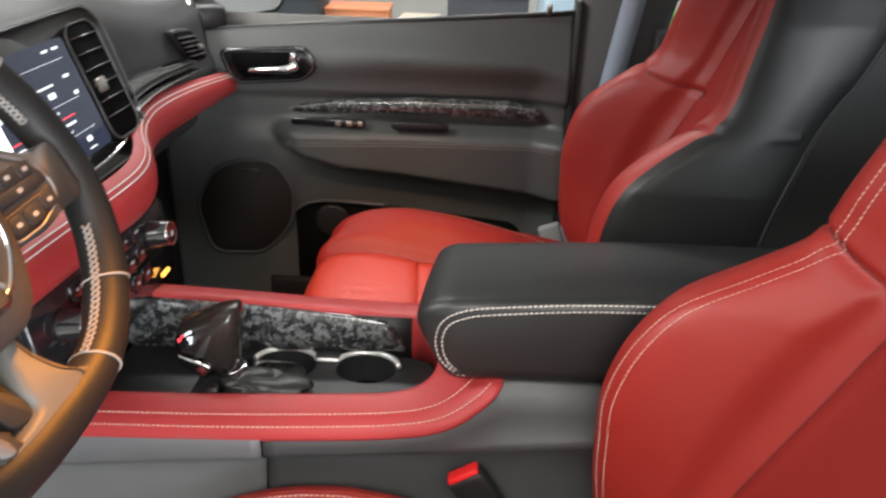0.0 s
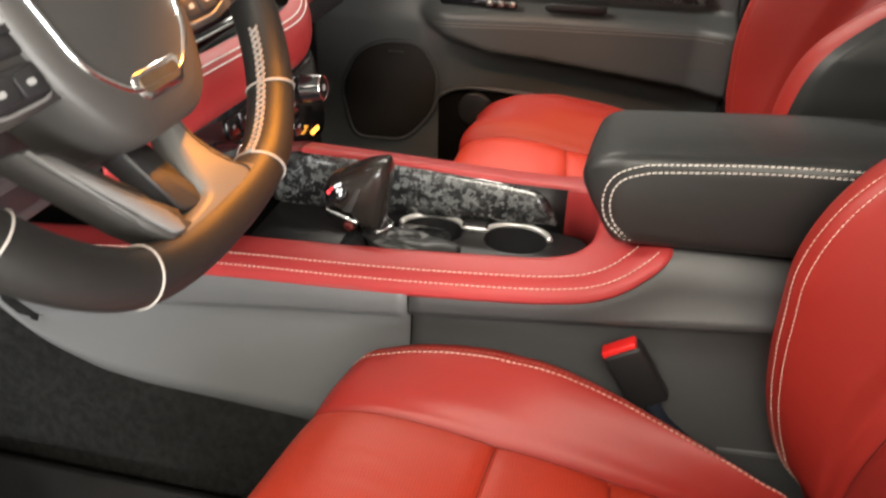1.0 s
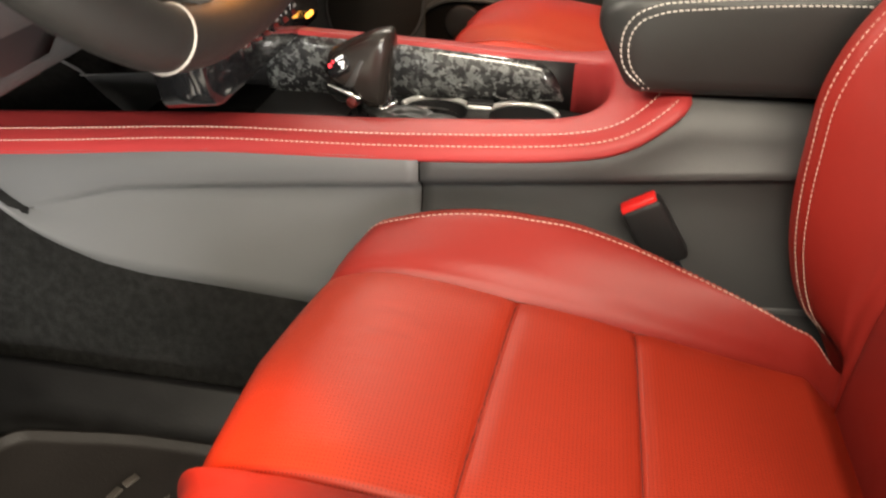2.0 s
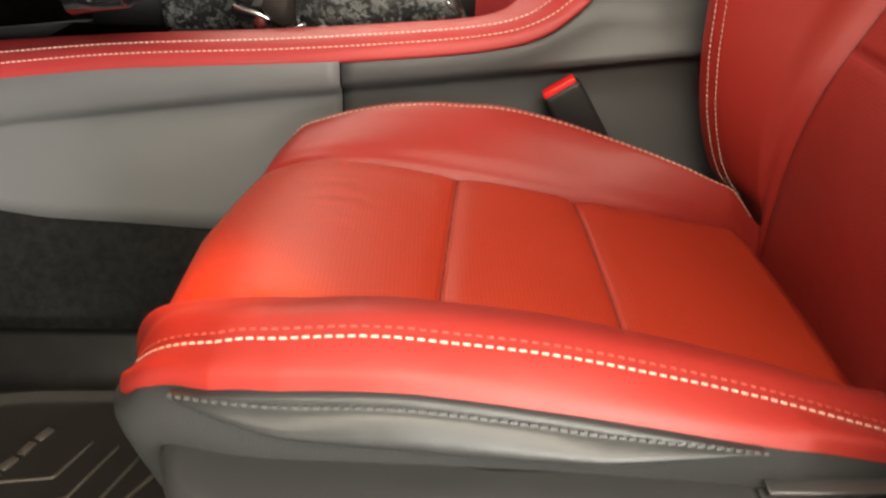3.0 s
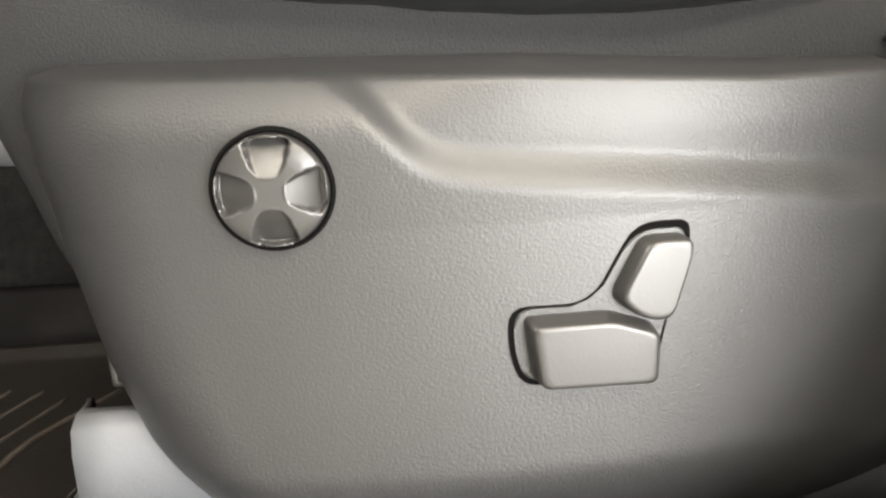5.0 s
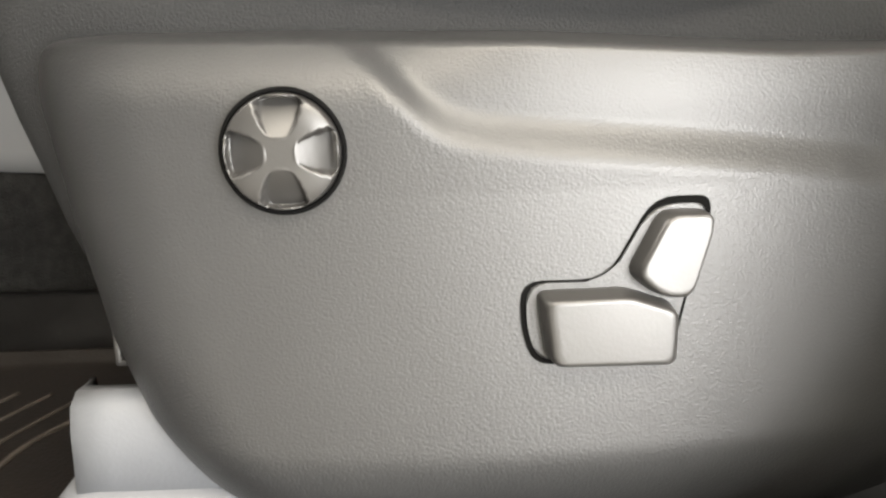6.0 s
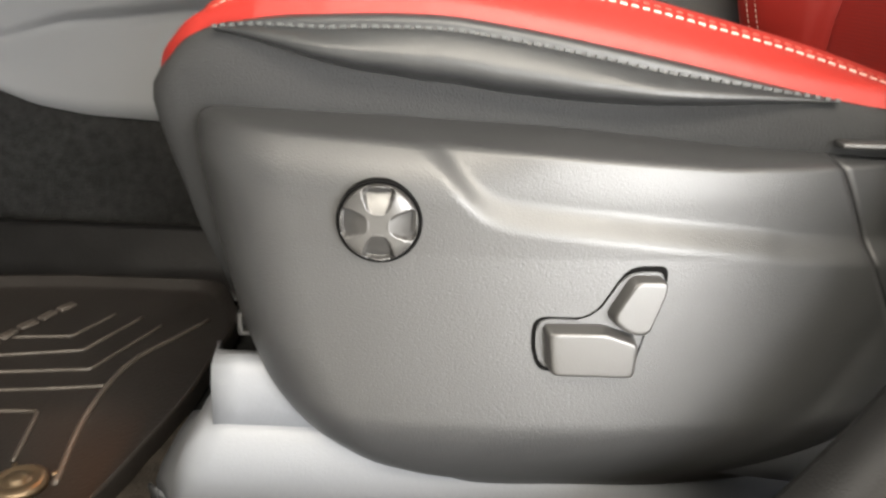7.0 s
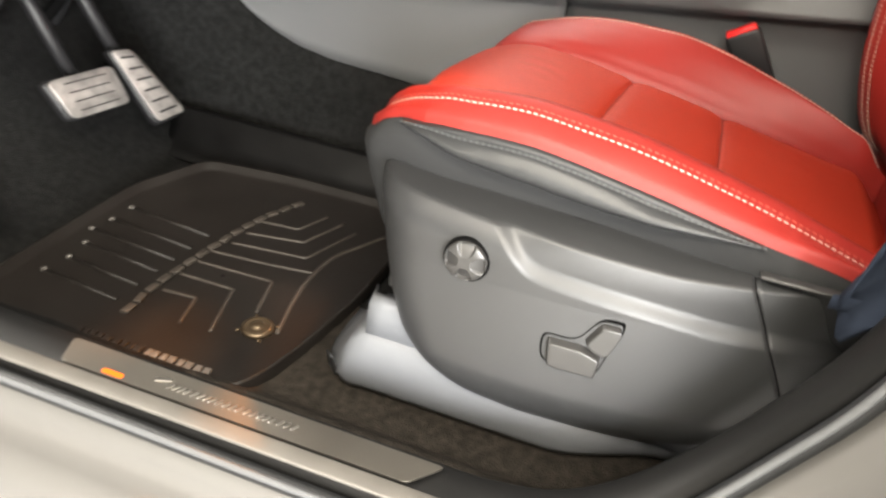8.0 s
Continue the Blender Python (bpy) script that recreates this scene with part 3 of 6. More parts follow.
    for z in zs:
        xi, xb = float(np.interp(z, BACK_Z, BACK_I)), float(np.interp(z, BACK_Z, back_b))
        xs = float(np.interp(z, BACK_Z, BACK_S))
        w = ramp(z, (0.6, 0.93), (0.72, 1.0), (1.05, 1.0), (1.16, 0.93), (1.28, 0.86), (1.42, 0.70))
        pts = [(-0.10, xs + 0.035), (-0.20, xs + 0.025), (-0.252, xs), (-0.270, (xs + xb) / 2 + 0.02), (-0.268, xb + 0.040), (-0.256, xb + 0.014), (-0.230, xb), (-0.200, xb + 0.012), (-0.165, (xb + xi) / 2 + 0.012), (-0.135, xi + 0.002),
               (0.0, xi - 0.002), (0.135, xi + 0.002), (0.165, (xb + xi) / 2 + 0.012), (0.200, xb + 0.012), (0.230, xb), (0.256, xb + 0.014), (0.268, xb + 0.040), (0.270, (xs + xb) / 2 + 0.02), (0.252, xs), (0.20, xs + 0.025), (0.10, xs + 0.035)]
        ring = spline([(y * w, x) for y, x in pts], 12, closed=True)
        rings.append([(x - (dip(z, tuck_at(y / w), 0.0050, 0.010) if x < max(xi, xb) + 0.03 and abs(y) > 0.10 * w else 0) - (dip(abs(y), 0.137 * w, 0.0034, 0.008) if x < xi + 0.03 else 0) - (dip(z, 0.86, 0.004, 0.006) if abs(y) < 0.135 * w and x < xi + 0.03 else 0), y, z) for y, x in ring])
    j0, m0, m1, j1 = 54, 108, 132, 178 if lean else 186

    def strip(a, b):
        return sheet([[W(*ring[j % C]) for j in range(a, b + 1)] for ring in rings])

    part("backrest_insert", strip(m0, m1), RED_PERF_SHADED, top, "red perforated leather backrest centre")
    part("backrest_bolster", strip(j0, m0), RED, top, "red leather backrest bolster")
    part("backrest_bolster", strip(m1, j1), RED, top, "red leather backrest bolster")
    shell = strip(j1, C + j0)
    cap = [W(*p) for p in rings[-1]]
    f = shell.faces.new([shell.verts.new(p) for p in cap])
    for side, a0, b0 in ((-1, j0 + 8, m0 + 1), (1, m1 - 1, j1 - 8)):
        line = []
        for j in range(a0, b0 + 1):
            z = tuck
            for _ in range(4):
                y = float(np.interp(z, zs, [r[j][1] for r in rings]))
                z = tuck_at(y / ramp(z, (0.6, 0.93), (0.72, 1.0), (1.05, 1.0), (1.16, 0.93), (1.28, 0.86), (1.42, 0.70)))
            line.append(W(float(np.interp(z, zs, [r[j][0] for r in rings])) + 0.0002, y, z))
        part("seam", tube(smooth_line(line, 40), 0.0011, 5), SEAM_RED, top, "dark sunken seam")
    for j in (m0, m1):
        part("seam", tube([W(r[j][0] - 0.0003, r[j][1], r[j][2]) for r in rings[10:-6:2]], 0.0009, 5), SEAM_RED, top, "dark sunken seam")
    part("backrest_shell", shell, SEAT_SHELL, top, "black leather backrest side and rear")
    for side in (-1, 1):
        line = []
        for ring in rings[22:]:
            j = max(range(C), key=lambda k: side * ring[k][1] - 30 * abs(ring[k][0] - float(np.interp(ring[k][2], BACK_Z, BACK_S))))
            line.append(W(ring[j][0], ring[j][1] + side * 0.001, ring[j][2]))
        part("piping", tube(line, 0.0013, 6), THREAD_DARK, top, "grey thread piping")
        for inset in (25, 29):
            line, nor = [], []
            for ring in rings[18:]:
                k = j1 - inset if side > 0 else j0 + inset
                line.append(W(ring[k][0] - 0.0010, ring[k][1] + side * 0.0004, ring[k][2]))
                nor.append((-0.85, side * sgn * 0.4, 0.1))
            part("stitching", stitches(line, nor, 0.0060, 0.0042, 0.0005), THREAD_ROSE if sides else THREAD_RED, top, "white thread seam" if sides else "red thread seam", False)

    if sides:
        shield(top, W)
    else:
        part("seat_base", box((dx - 0.03, yc, 0.58), (0.5, 0.44, 0.22), bevel=0.03), DARK, top, "dark plastic seat base")
    # floor rails under the cushion
    for y in (-0.20, 0.20):
        part("rail", box((dx - 0.02, yc + sgn * y, 0.485), (0.52, 0.04, 0.05), bevel=0.006), DARK, top, "dark metal slide rail")
    return top


SHIELD_LOW = ((-0.2950, 0.708), (-0.2935, 0.700), (-0.2905, 0.686), (-0.2835, 0.648), (-0.2715, 0.600), (-0.2585, 0.569), (-0.2400, 0.540), (-0.2220, 0.521), (-0.205, 0.5145), (-0.18, 0.5100), (-0.125, 0.5030), (-0.063, 0.4955), (0.0, 0.491), (0.05, 0.490), (0.30, 0.490))
SHIELD_TOP = ((-0.2950, 0.712), (-0.2940, 0.7155), (-0.2915, 0.7185), (-0.2875, 0.7210), (-0.280, 0.7222), (-0.25, 0.7218), (-0.175, 0.7195), (-0.09, 0.7160), (0.0, 0.7105), (0.06, 0.7105), (0.30, 0.7135))
LEDGE = smooth_line(((-0.31, 0.745), (-0.20, 0.735), (-0.172, 0.7245), (-0.1540, 0.7110), (-0.1422, 0.6985), (-0.1314, 0.6880), (-0.120, 0.6822), (-0.10, 0.6790), (-0.042, 0.6730), (0.019, 0.6655), (0.06, 0.660), (0.30, 0.640)), 160)
FRONT_EDGE = tuple((z, x) for x, z in SHIELD_LOW[9::-1])


def shield_depth(x, z, low, high):
    """How far the side shield stands out at a place, as y."""
    ledge = float(np.interp(x, LEDGE[:, 0], LEDGE[:, 1]))
    fore = ease(-0.09, -0.16, x)
    y = 0.2045 + 0.023 * ((x + 0.12) / 0.17) ** 2 - 0.07 * max(0.0, 0.66 - z)
    y += (0.005 + 0.010 * fore) * (max(0.0, z - 0.686) / 0.030) ** 2
    y += 0.0075 * ease(ledge - 0.0085, ledge + 0.0085, z)
    roll = ramp(high - z, (0.0, 1.0), (0.0005, 0.88), (0.002, 0.54), (0.0035, 0.26), (0.005, 0.075), (0.006, 0.025), (0.0075, 0.0))
    y += (0.043 + 0.012 * ease(-0.14, -0.24, x)) * roll
    y += 0.050 * min(1.0, max(0.0, (0.566 - z) / 0.075)) ** 1.7
    edge = min(1.0, max(0.0, 1 - (x - ramp(z, *FRONT_EDGE)) / 0.062))
    y += 0.060 * (1 - math.sqrt(1 - 0.995 * edge**2.2))
    y += 0.026 * ease(0.10, 0.30, x)
    return y


def shield(top, W):
    """The driver's seat side shield with its lumbar knob and the power switch."""
    yc = 0.53

    def grid(x0, x1, n, split):
        rows = []
        for u in np.linspace(0, 1, n):
            if split == "front":
                u = u**1.5
            col = []
            for v in [*np.linspace(0, 0.70, 56), *np.linspace(0.705, 0.93, 44), *(1 - 0.07 * np.linspace(0.97, 0, 26) ** 1.5)]:
                x = x0 + (x1 - x0) * u
                low, high = ramp(x, *SHIELD_LOW), ramp(x, *SHIELD_TOP)
                z = low + (high - low) * v
                lean = 0.52 * (0.712 - z)
                xx = x + lean * (u**3 if split == "front" else (1 - u) ** 3)
                low, high = ramp(xx, *SHIELD_LOW), ramp(xx, *SHIELD_TOP)
                z = low + (high - low) * v
                col.append((xx, shield_depth(xx, z, low, high), z))
            rows.append(col)
        return rows

    body = part("side_shield", sheet(grid(-0.2950, 0.0552, 150, "front")), SHELL, top, "black grained plastic side shield", thick=0.003)
    part("rear_shield", sheet(grid(0.0565, 0.26, 40, "rear")), SHELL, top, "black grained plastic rear shield", thick=0.003)
    # dark slot along the top of the rear piece
    part("slot_lip", box((0.115, 0.255, 0.7145), (0.11, 0.02, 0.003), (0, 0, 0), 0.001), SHELL_KNOB, top, "thin grey lip")
    kx, kz = -0.1805, 0.6765
    y0 = 0.2072
    part("knob_socket", disc((kx, y0, kz), (0, -1, 0), [(0.0217, -0.004), (0.0217, 0.0022), (0.0211, 0.0028), (0.0199, 0.0020), (0.0199, -0.004)], 48), GAP, body, "black round socket")
    # knob face with four thumb dimples
    rows = []
    for r in np.linspace(0, 0.0189, 64):
        row = []
        for a in np.linspace(0, 2 * math.pi, 120, endpoint=False):
            h = 0.0085 - 0.0022 * (r / 0.0186) ** 4
            for k in range(4):
                cx, cz = 0.0115 * math.cos(k * math.pi / 2), 0.0115 * math.sin(k * math.pi / 2)
                px, pz = r * math.cos(a) - cx, r * math.sin(a) - cz
                rad, tan = (px, pz) if k % 2 == 0 else (pz, px)
                out = px * math.cos(k * math.pi / 2) + pz * math.sin(k * math.pi / 2)
                half = 0.0066 + 0.0022 * out / 0.007
                q = (abs(rad) / 0.0072) ** (7.0 if out > 0 else 2.4) + (abs(tan) / half) ** 3.2
                m = min(1.0, max(0.0, 1 - q) * 2.6)
                h -= m * m * (3 - 2 * m) * (0.0030 + 0.0036 * out / 0.007)
            row.append((kx + r * math.cos(a), y0 - h, kz + r * math.sin(a)))
        rows.append(row)
    for r, h in ((0.0194, 0.0050), (0.0197, 0.003), (0.0197, -0.004)):
        rows.append([(kx + r * math.cos(a), y0 - h, kz + r * math.sin(a)) for a in np.linspace(0, 2 * math.pi, 120, endpoint=False)])
    part("lumbar_knob", sheet(rows, close_v=True), SHELL_KNOB, body, "dark grey round lumbar knob with four dimples")
    # seat-shaped power switch
    out = soften([(-0.1000, 0.6290), (-0.0700, 0.6285), (-0.0535, 0.6560), (-0.0335, 0.6555), (-0.0335, 0.6460), (-0.0420, 0.6195), (-0.0470, 0.5975), (-0.0960, 0.6000), (-0.1000, 0.6120)], 0.0085)

    def place(a, b, h):
        return (a, 0.2058 + 0.023 * ((a + 0.12) / 0.17) ** 2 - 0.07 * max(0.0, 0.66 - b) - h, b)

    cx, cz = -0.067, 0.6215
    part("switch_gap", slab([(cx + (a - cx) * 1.025, cz + (b - cz) * 1.03) for a, b in out], place, 0.0020), GAP, body, "black joint", False)
    plate = part("switch_plate", slab([(cx + (a - cx) * 0.965, cz + (b - cz) * 0.955) for a, b in out], place, 0.0030, 0.0008), SHELL, body, "", False)
    button = soften([(-0.0960, 0.6265), (-0.0650, 0.6265), (-0.0468, 0.6200), (-0.0478, 0.6003), (-0.0930, 0.6020)], 0.0035, 4)
    part("cushion_switch", pillow(button, place, 0.0105, 0.004, (0.0028, -0.0028)), SHELL_KNOB, body, "dark grey seat-shaped switch")
    lever = soften([(-0.0645, 0.6315), (-0.0525, 0.6530), (-0.0362, 0.6525), (-0.0360, 0.6470), (-0.0440, 0.6222), (-0.0545, 0.6230)], 0.0045, 4)
    part("backrest_switch", pillow(lever, place, 0.0092, 0.0035, (0.0045, -0.001)), SHELL_KNOB, body, "dark grey backrest switch")


def pillow(outline, to3, height, inset, lean):
    """A key: its outline at the foot, drawn in and shifted towards the top, with a softened rim."""
    c = np.mean(outline, 0)
    loops = []
    for h, k, s in ((0, 1.0, 0.0), (0.35, 0.99, 0.3), (0.80, 0.965, 0.8), (0.93, 0.945, 0.93), (0.98, 0.915, 0.98), (1.0, 0.87, 1.0), (1.0, 0.80, 1.0)):
        loops.append([to3(c[0] + (a - c[0]) * k + lean[0] * s * 0.6, c[1] + (b - c[1]) * k + lean[1] * s * 0.6, 0.001 + height * h) for a, b in outline])
    return loft(loops)


driver = seat("front_car_seat", "red leather driver seat with white stitching and black side shield", 0.53, 1, 0.0, 0.0, True, 1.130, False)
passenger = seat("front_car_seat", "red leather bolstered passenger seat with black leather side", 1.36, -1, 0.025, -0.015, False, 1.122, True)

# ---- cabin floor, tunnel, sill, body ----
CY = 0.945
TRIM_LOW = ((-0.90, 0.748), (-0.738, 0.764), (-0.498, 0.790), (-0.237, 0.803), (-0.149, 0.811), (-0.06, 0.822), (-0.021, 0.831), (0.016, 0.856), (0.052, 0.885), (0.5, 0.885))
STEP = ((-0.95, 0.640), (-0.80, 0.672), (-0.716, 0.697), (-0.63, 0.724), (-0.505, 0.741), (-0.354, 0.759), (-0.236, 0.771), (-0.084, 0.787), (0.16, 0.815), (0.5, 0.83))
FOOT = ((-0.95, 0.80), (-0.84, 0.745), (-0.80, 0.700), (-0.775, 0.678), (-0.745, 0.657), (-0.71, 0.640), (-0.663, 0.622), (-0.60, 0.611), (-0.51, 0.606), (-0.396, 0.598), (-0.2, 0.578), (0.5, 0.565))


def cabin_floor():
    """Carpet: flat under the seats, rising to the bulkhead in front."""
    xs = np.linspace(-1.25, 1.1, 90)
    ys = np.linspace(0.135, 1.82, 70)
    rows = []
    for x in xs:
        row = []
        for y in ys:
            z = 0.425 + 0.33 * ease(-0.80, -1.15, x)
            z += 0.045 * ease(0.22, 0.15, y) + 0.045 * ease(1.72, 1.79, y)
            z += 0.0025 * noise.noise((x * 14, y * 14, 0))
            row.append((x, y, z))
        rows.append(row)
    return setting("floor", sheet(rows), CARPET, "black carpet on the cabin floor", "car floor", True)


cabin_floor()


def sill_carpet():
    """Strip of carpet between the mat, the seat rail and the sill; dust and daylight are both put into its colour."""
    rows = []
    for x in np.linspace(-0.45, 0.34, 60):
        rows.append([(x, y, 0.431 + 0.047 * ease(0.215, 0.150, y) + 0.002 * noise.noise((x * 40, y * 40, 0))) for y in np.linspace(0.138, 0.40, 30)])
    return setting("floor_edge", sheet(rows), DAYLIT_DUSTY_CARPET, "dusty brown-black carpet along the sill, lightened as by daylight", "car floor", True)


sill_carpet()


def tunnel():
    xs = np.linspace(-1.2, 0.9, 60)
    rows = []
    for x in xs:
        f = ramp(x, *FOOT)
        half = [(0.235, 0.41), (0.225, 0.435), (0.200, 0.47), (0.178, 0.45 * 0.47 + 0.55 * f), (0.159, f + 0.004), (0.112, f + 0.02)]
        row = [(x, CY - w, z) for w, z in half] + [(x, CY + w, z) for w, z in half[::-1]]
        rows.append(row)
    return setting("tunnel_carpet", sheet(rows), CARPET, "dark carpet on the transmission tunnel", "carpet", True)


tunnel()
setting("bulkhead", box((-1.22, 0.95, 0.80), (0.05, 1.62, 0.9)), CARPET, "dark carpeted bulkhead behind the pedals", "bulkhead")
# lower dash side of the footwell by the door hinge
setting("kick_panel_far", box((-0.98, 1.81, 0.78), (0.62, 0.04, 0.76)), DARK, "dark kick panel beside the passenger footwell", "trim")
setting("kick_panel", sheet([[(x, 0.145, z) for z in np.linspace(0.44, 0.95, 8)] for x in np.linspace(-1.22, -1.0, 12)]), DARK, "dark plastic kick panel beside the footwell", "trim", True, 0.01)
# mat's raised moulded wall at the tunnel foot
setting("tunnel_trim", sheet([[(x, CY - w, z) for w, z in ((0.31, 0.432), (0.285, 0.437), (0.262, 0.452), (0.240, 0.487), (0.232, 0.492), (0.226, 0.470))] for x in np.linspace(-0.86, -0.20, 30)]), MAT_EDGE, "dark rubber edge along the tunnel foot", "trim", True, 0.004)

SILL_PATH = smooth_line([(-1.25, 0.500), (-0.60, 0.500), (-0.20, 0.500), (-0.10, 0.505), (-0.02, 0.530), (0.045, 0.585), (0.095, 0.660), (0.130, 0.740), (0.155, 0.85), (0.185, 1.05), (0.215, 1.30), (0.23, 1.45)], 150)


def swept(profile):
    """Sweeps (out, y) offsets along the lower edge of the door opening; out points out of the opening."""
    rows = []
    for i, (x, z) in enumerate(SILL_PATH):
        t = SILL_PATH[min(i + 1, 149)] - SILL_PATH[max(i - 1, 0)]
        t /= np.linalg.norm(t)
        n = np.array([t[1], -t[0]])
        rise = ease(-0.08, 0.10, x)
        rows.append([(x + n[0] * o, y + dy * rise, z + n[1] * o) for o, y, dy in profile])
    return rows


setting("sill_trim", sheet(swept([(0.05, 0.142, 0.078), (0.020, 0.140, 0.060), (0.004, 0.137, 0.043), (0.0, 0.132, 0.038), (0.002, 0.115, 0.045), (0.004, 0.088, 0.060), (0.012, 0.076, 0.065), (0.024, 0.074, 0.065)])), SILL, "black plastic trim round the door sill and pillar foot", "trim", True, 0.004)
line = [(p[2][0], p[2][1], p[2][2]) for p in swept([(0, 0, 0), (0, 0, 0), (0.018, 0.066, 0.062)])]
setting("door_seal", tube(line, 0.0085, 10), SEAL, "black rubber door seal along the sill", "seal", True)
line = [(p[0][0], p[0][1], p[0][2]) for p in swept([(0.010, 0.058, 0.060)])]
setting("seal_lip", tube(line, 0.0035, 8), GREY_SIDE, "grey inner lip of the door seal", "seal", True)
setting("body_side", sheet(swept([(0.020, 0.072, 0.064), (0.026, 0.056, 0.060), (0.036, 0.050, 0.052), (0.044, 0.046, 0.040), (0.047, 0.038, 0.025), (0.047, 0.020, 0.010), (0.049, 0.004, -0.01), (0.056, -0.008, -0.01), (0.070, -0.014, -0.01), (0.10, -0.017, -0.01), (0.20, -0.020, -0.01), (0.27, -0.012, -0.01)])), PAINT, "white metallic painted car body below the door opening", "car body", True, 0.003)
setting("rear_body", box((1.20, 0.045, 0.75), (1.7, 0.13, 0.90), (0, 0, 0), 0.02), PAINT, "silver-white rear door of the car body", "car body")
# open door out of view, added to block light from the left
setting("unseen_open_door", box((-0.82, -0.46, 0.80), (0.10, 1.05, 0.78), (0, 0, 24), 0.03, segments=3), SOFT, "unseen open driver door, a plain dark block against side light", "car door")
setting("body_floor", box((-0.1, 0.95, 0.36), (2.3, 1.72, 0.08)), DARK, "dark underbody below the cabin floor", "car body")


def sill_plate():
    plate = root("sill_plate", "brushed steel sill plate with raised script on the door sill", "sill plate", (-0.35, 0.11, 0.5))
    out = soften([(-0.560, 0.1265), (-0.152, 0.1285), (-0.158, 0.120), (-0.178, 0.0965), (-0.548, 0.0925)], 0.006)
    p = part("plate", slab(out, lambda a, b, h: (a, b, 0.5012 + h), 0.0022, 0.0008), BRUSHED, plate, "", False)
    # script that cannot be read, as slanted strokes
    rng = random.Random(4)
    x = -0.430
    part("script_stroke", box((-0.442, 0.1125, 0.5038), (0.016, 0.004, 0.0014), (0, 0, 20), 0.0004), SATIN, p, "raised bright stroke", False)
    while x < -0.290:
        w = rng.uniform(0.0030, 0.0048)
        part("script_stroke", box((x, 0.1075 + 0.004 * (x + 0.43) / 0.14, 0.5038), (w * 0.6, 0.0085, 0.0014), (0, 0, -32), 0.0004), SATIN, p, "raised bright stroke", False)
        x += w + rng.uniform(0.0022, 0.0040)
    # amber reflection on the steel, added as a small glowing piece
    part("amber_glint", slab([(a - 0.4905, b + 0.0985) for a, b in rounded(0.024, 0.0055, 0.002)], lambda a, b, h: (a, b, 0.5030 + h), 0.0012, 0.0004), EMBER, p, "amber reflection on the plate, drawn as a small glowing piece", False)
    lamp = part("edge_strip", box((-0.37, 0.0815, 0.5025), (0.62, 0.019, 0.004), (0, 0, 0.5), 0.0015), SILL_STEP, plate, "dull worn metal step")
    return plate


sill_plate()

# ---- floor mat ----


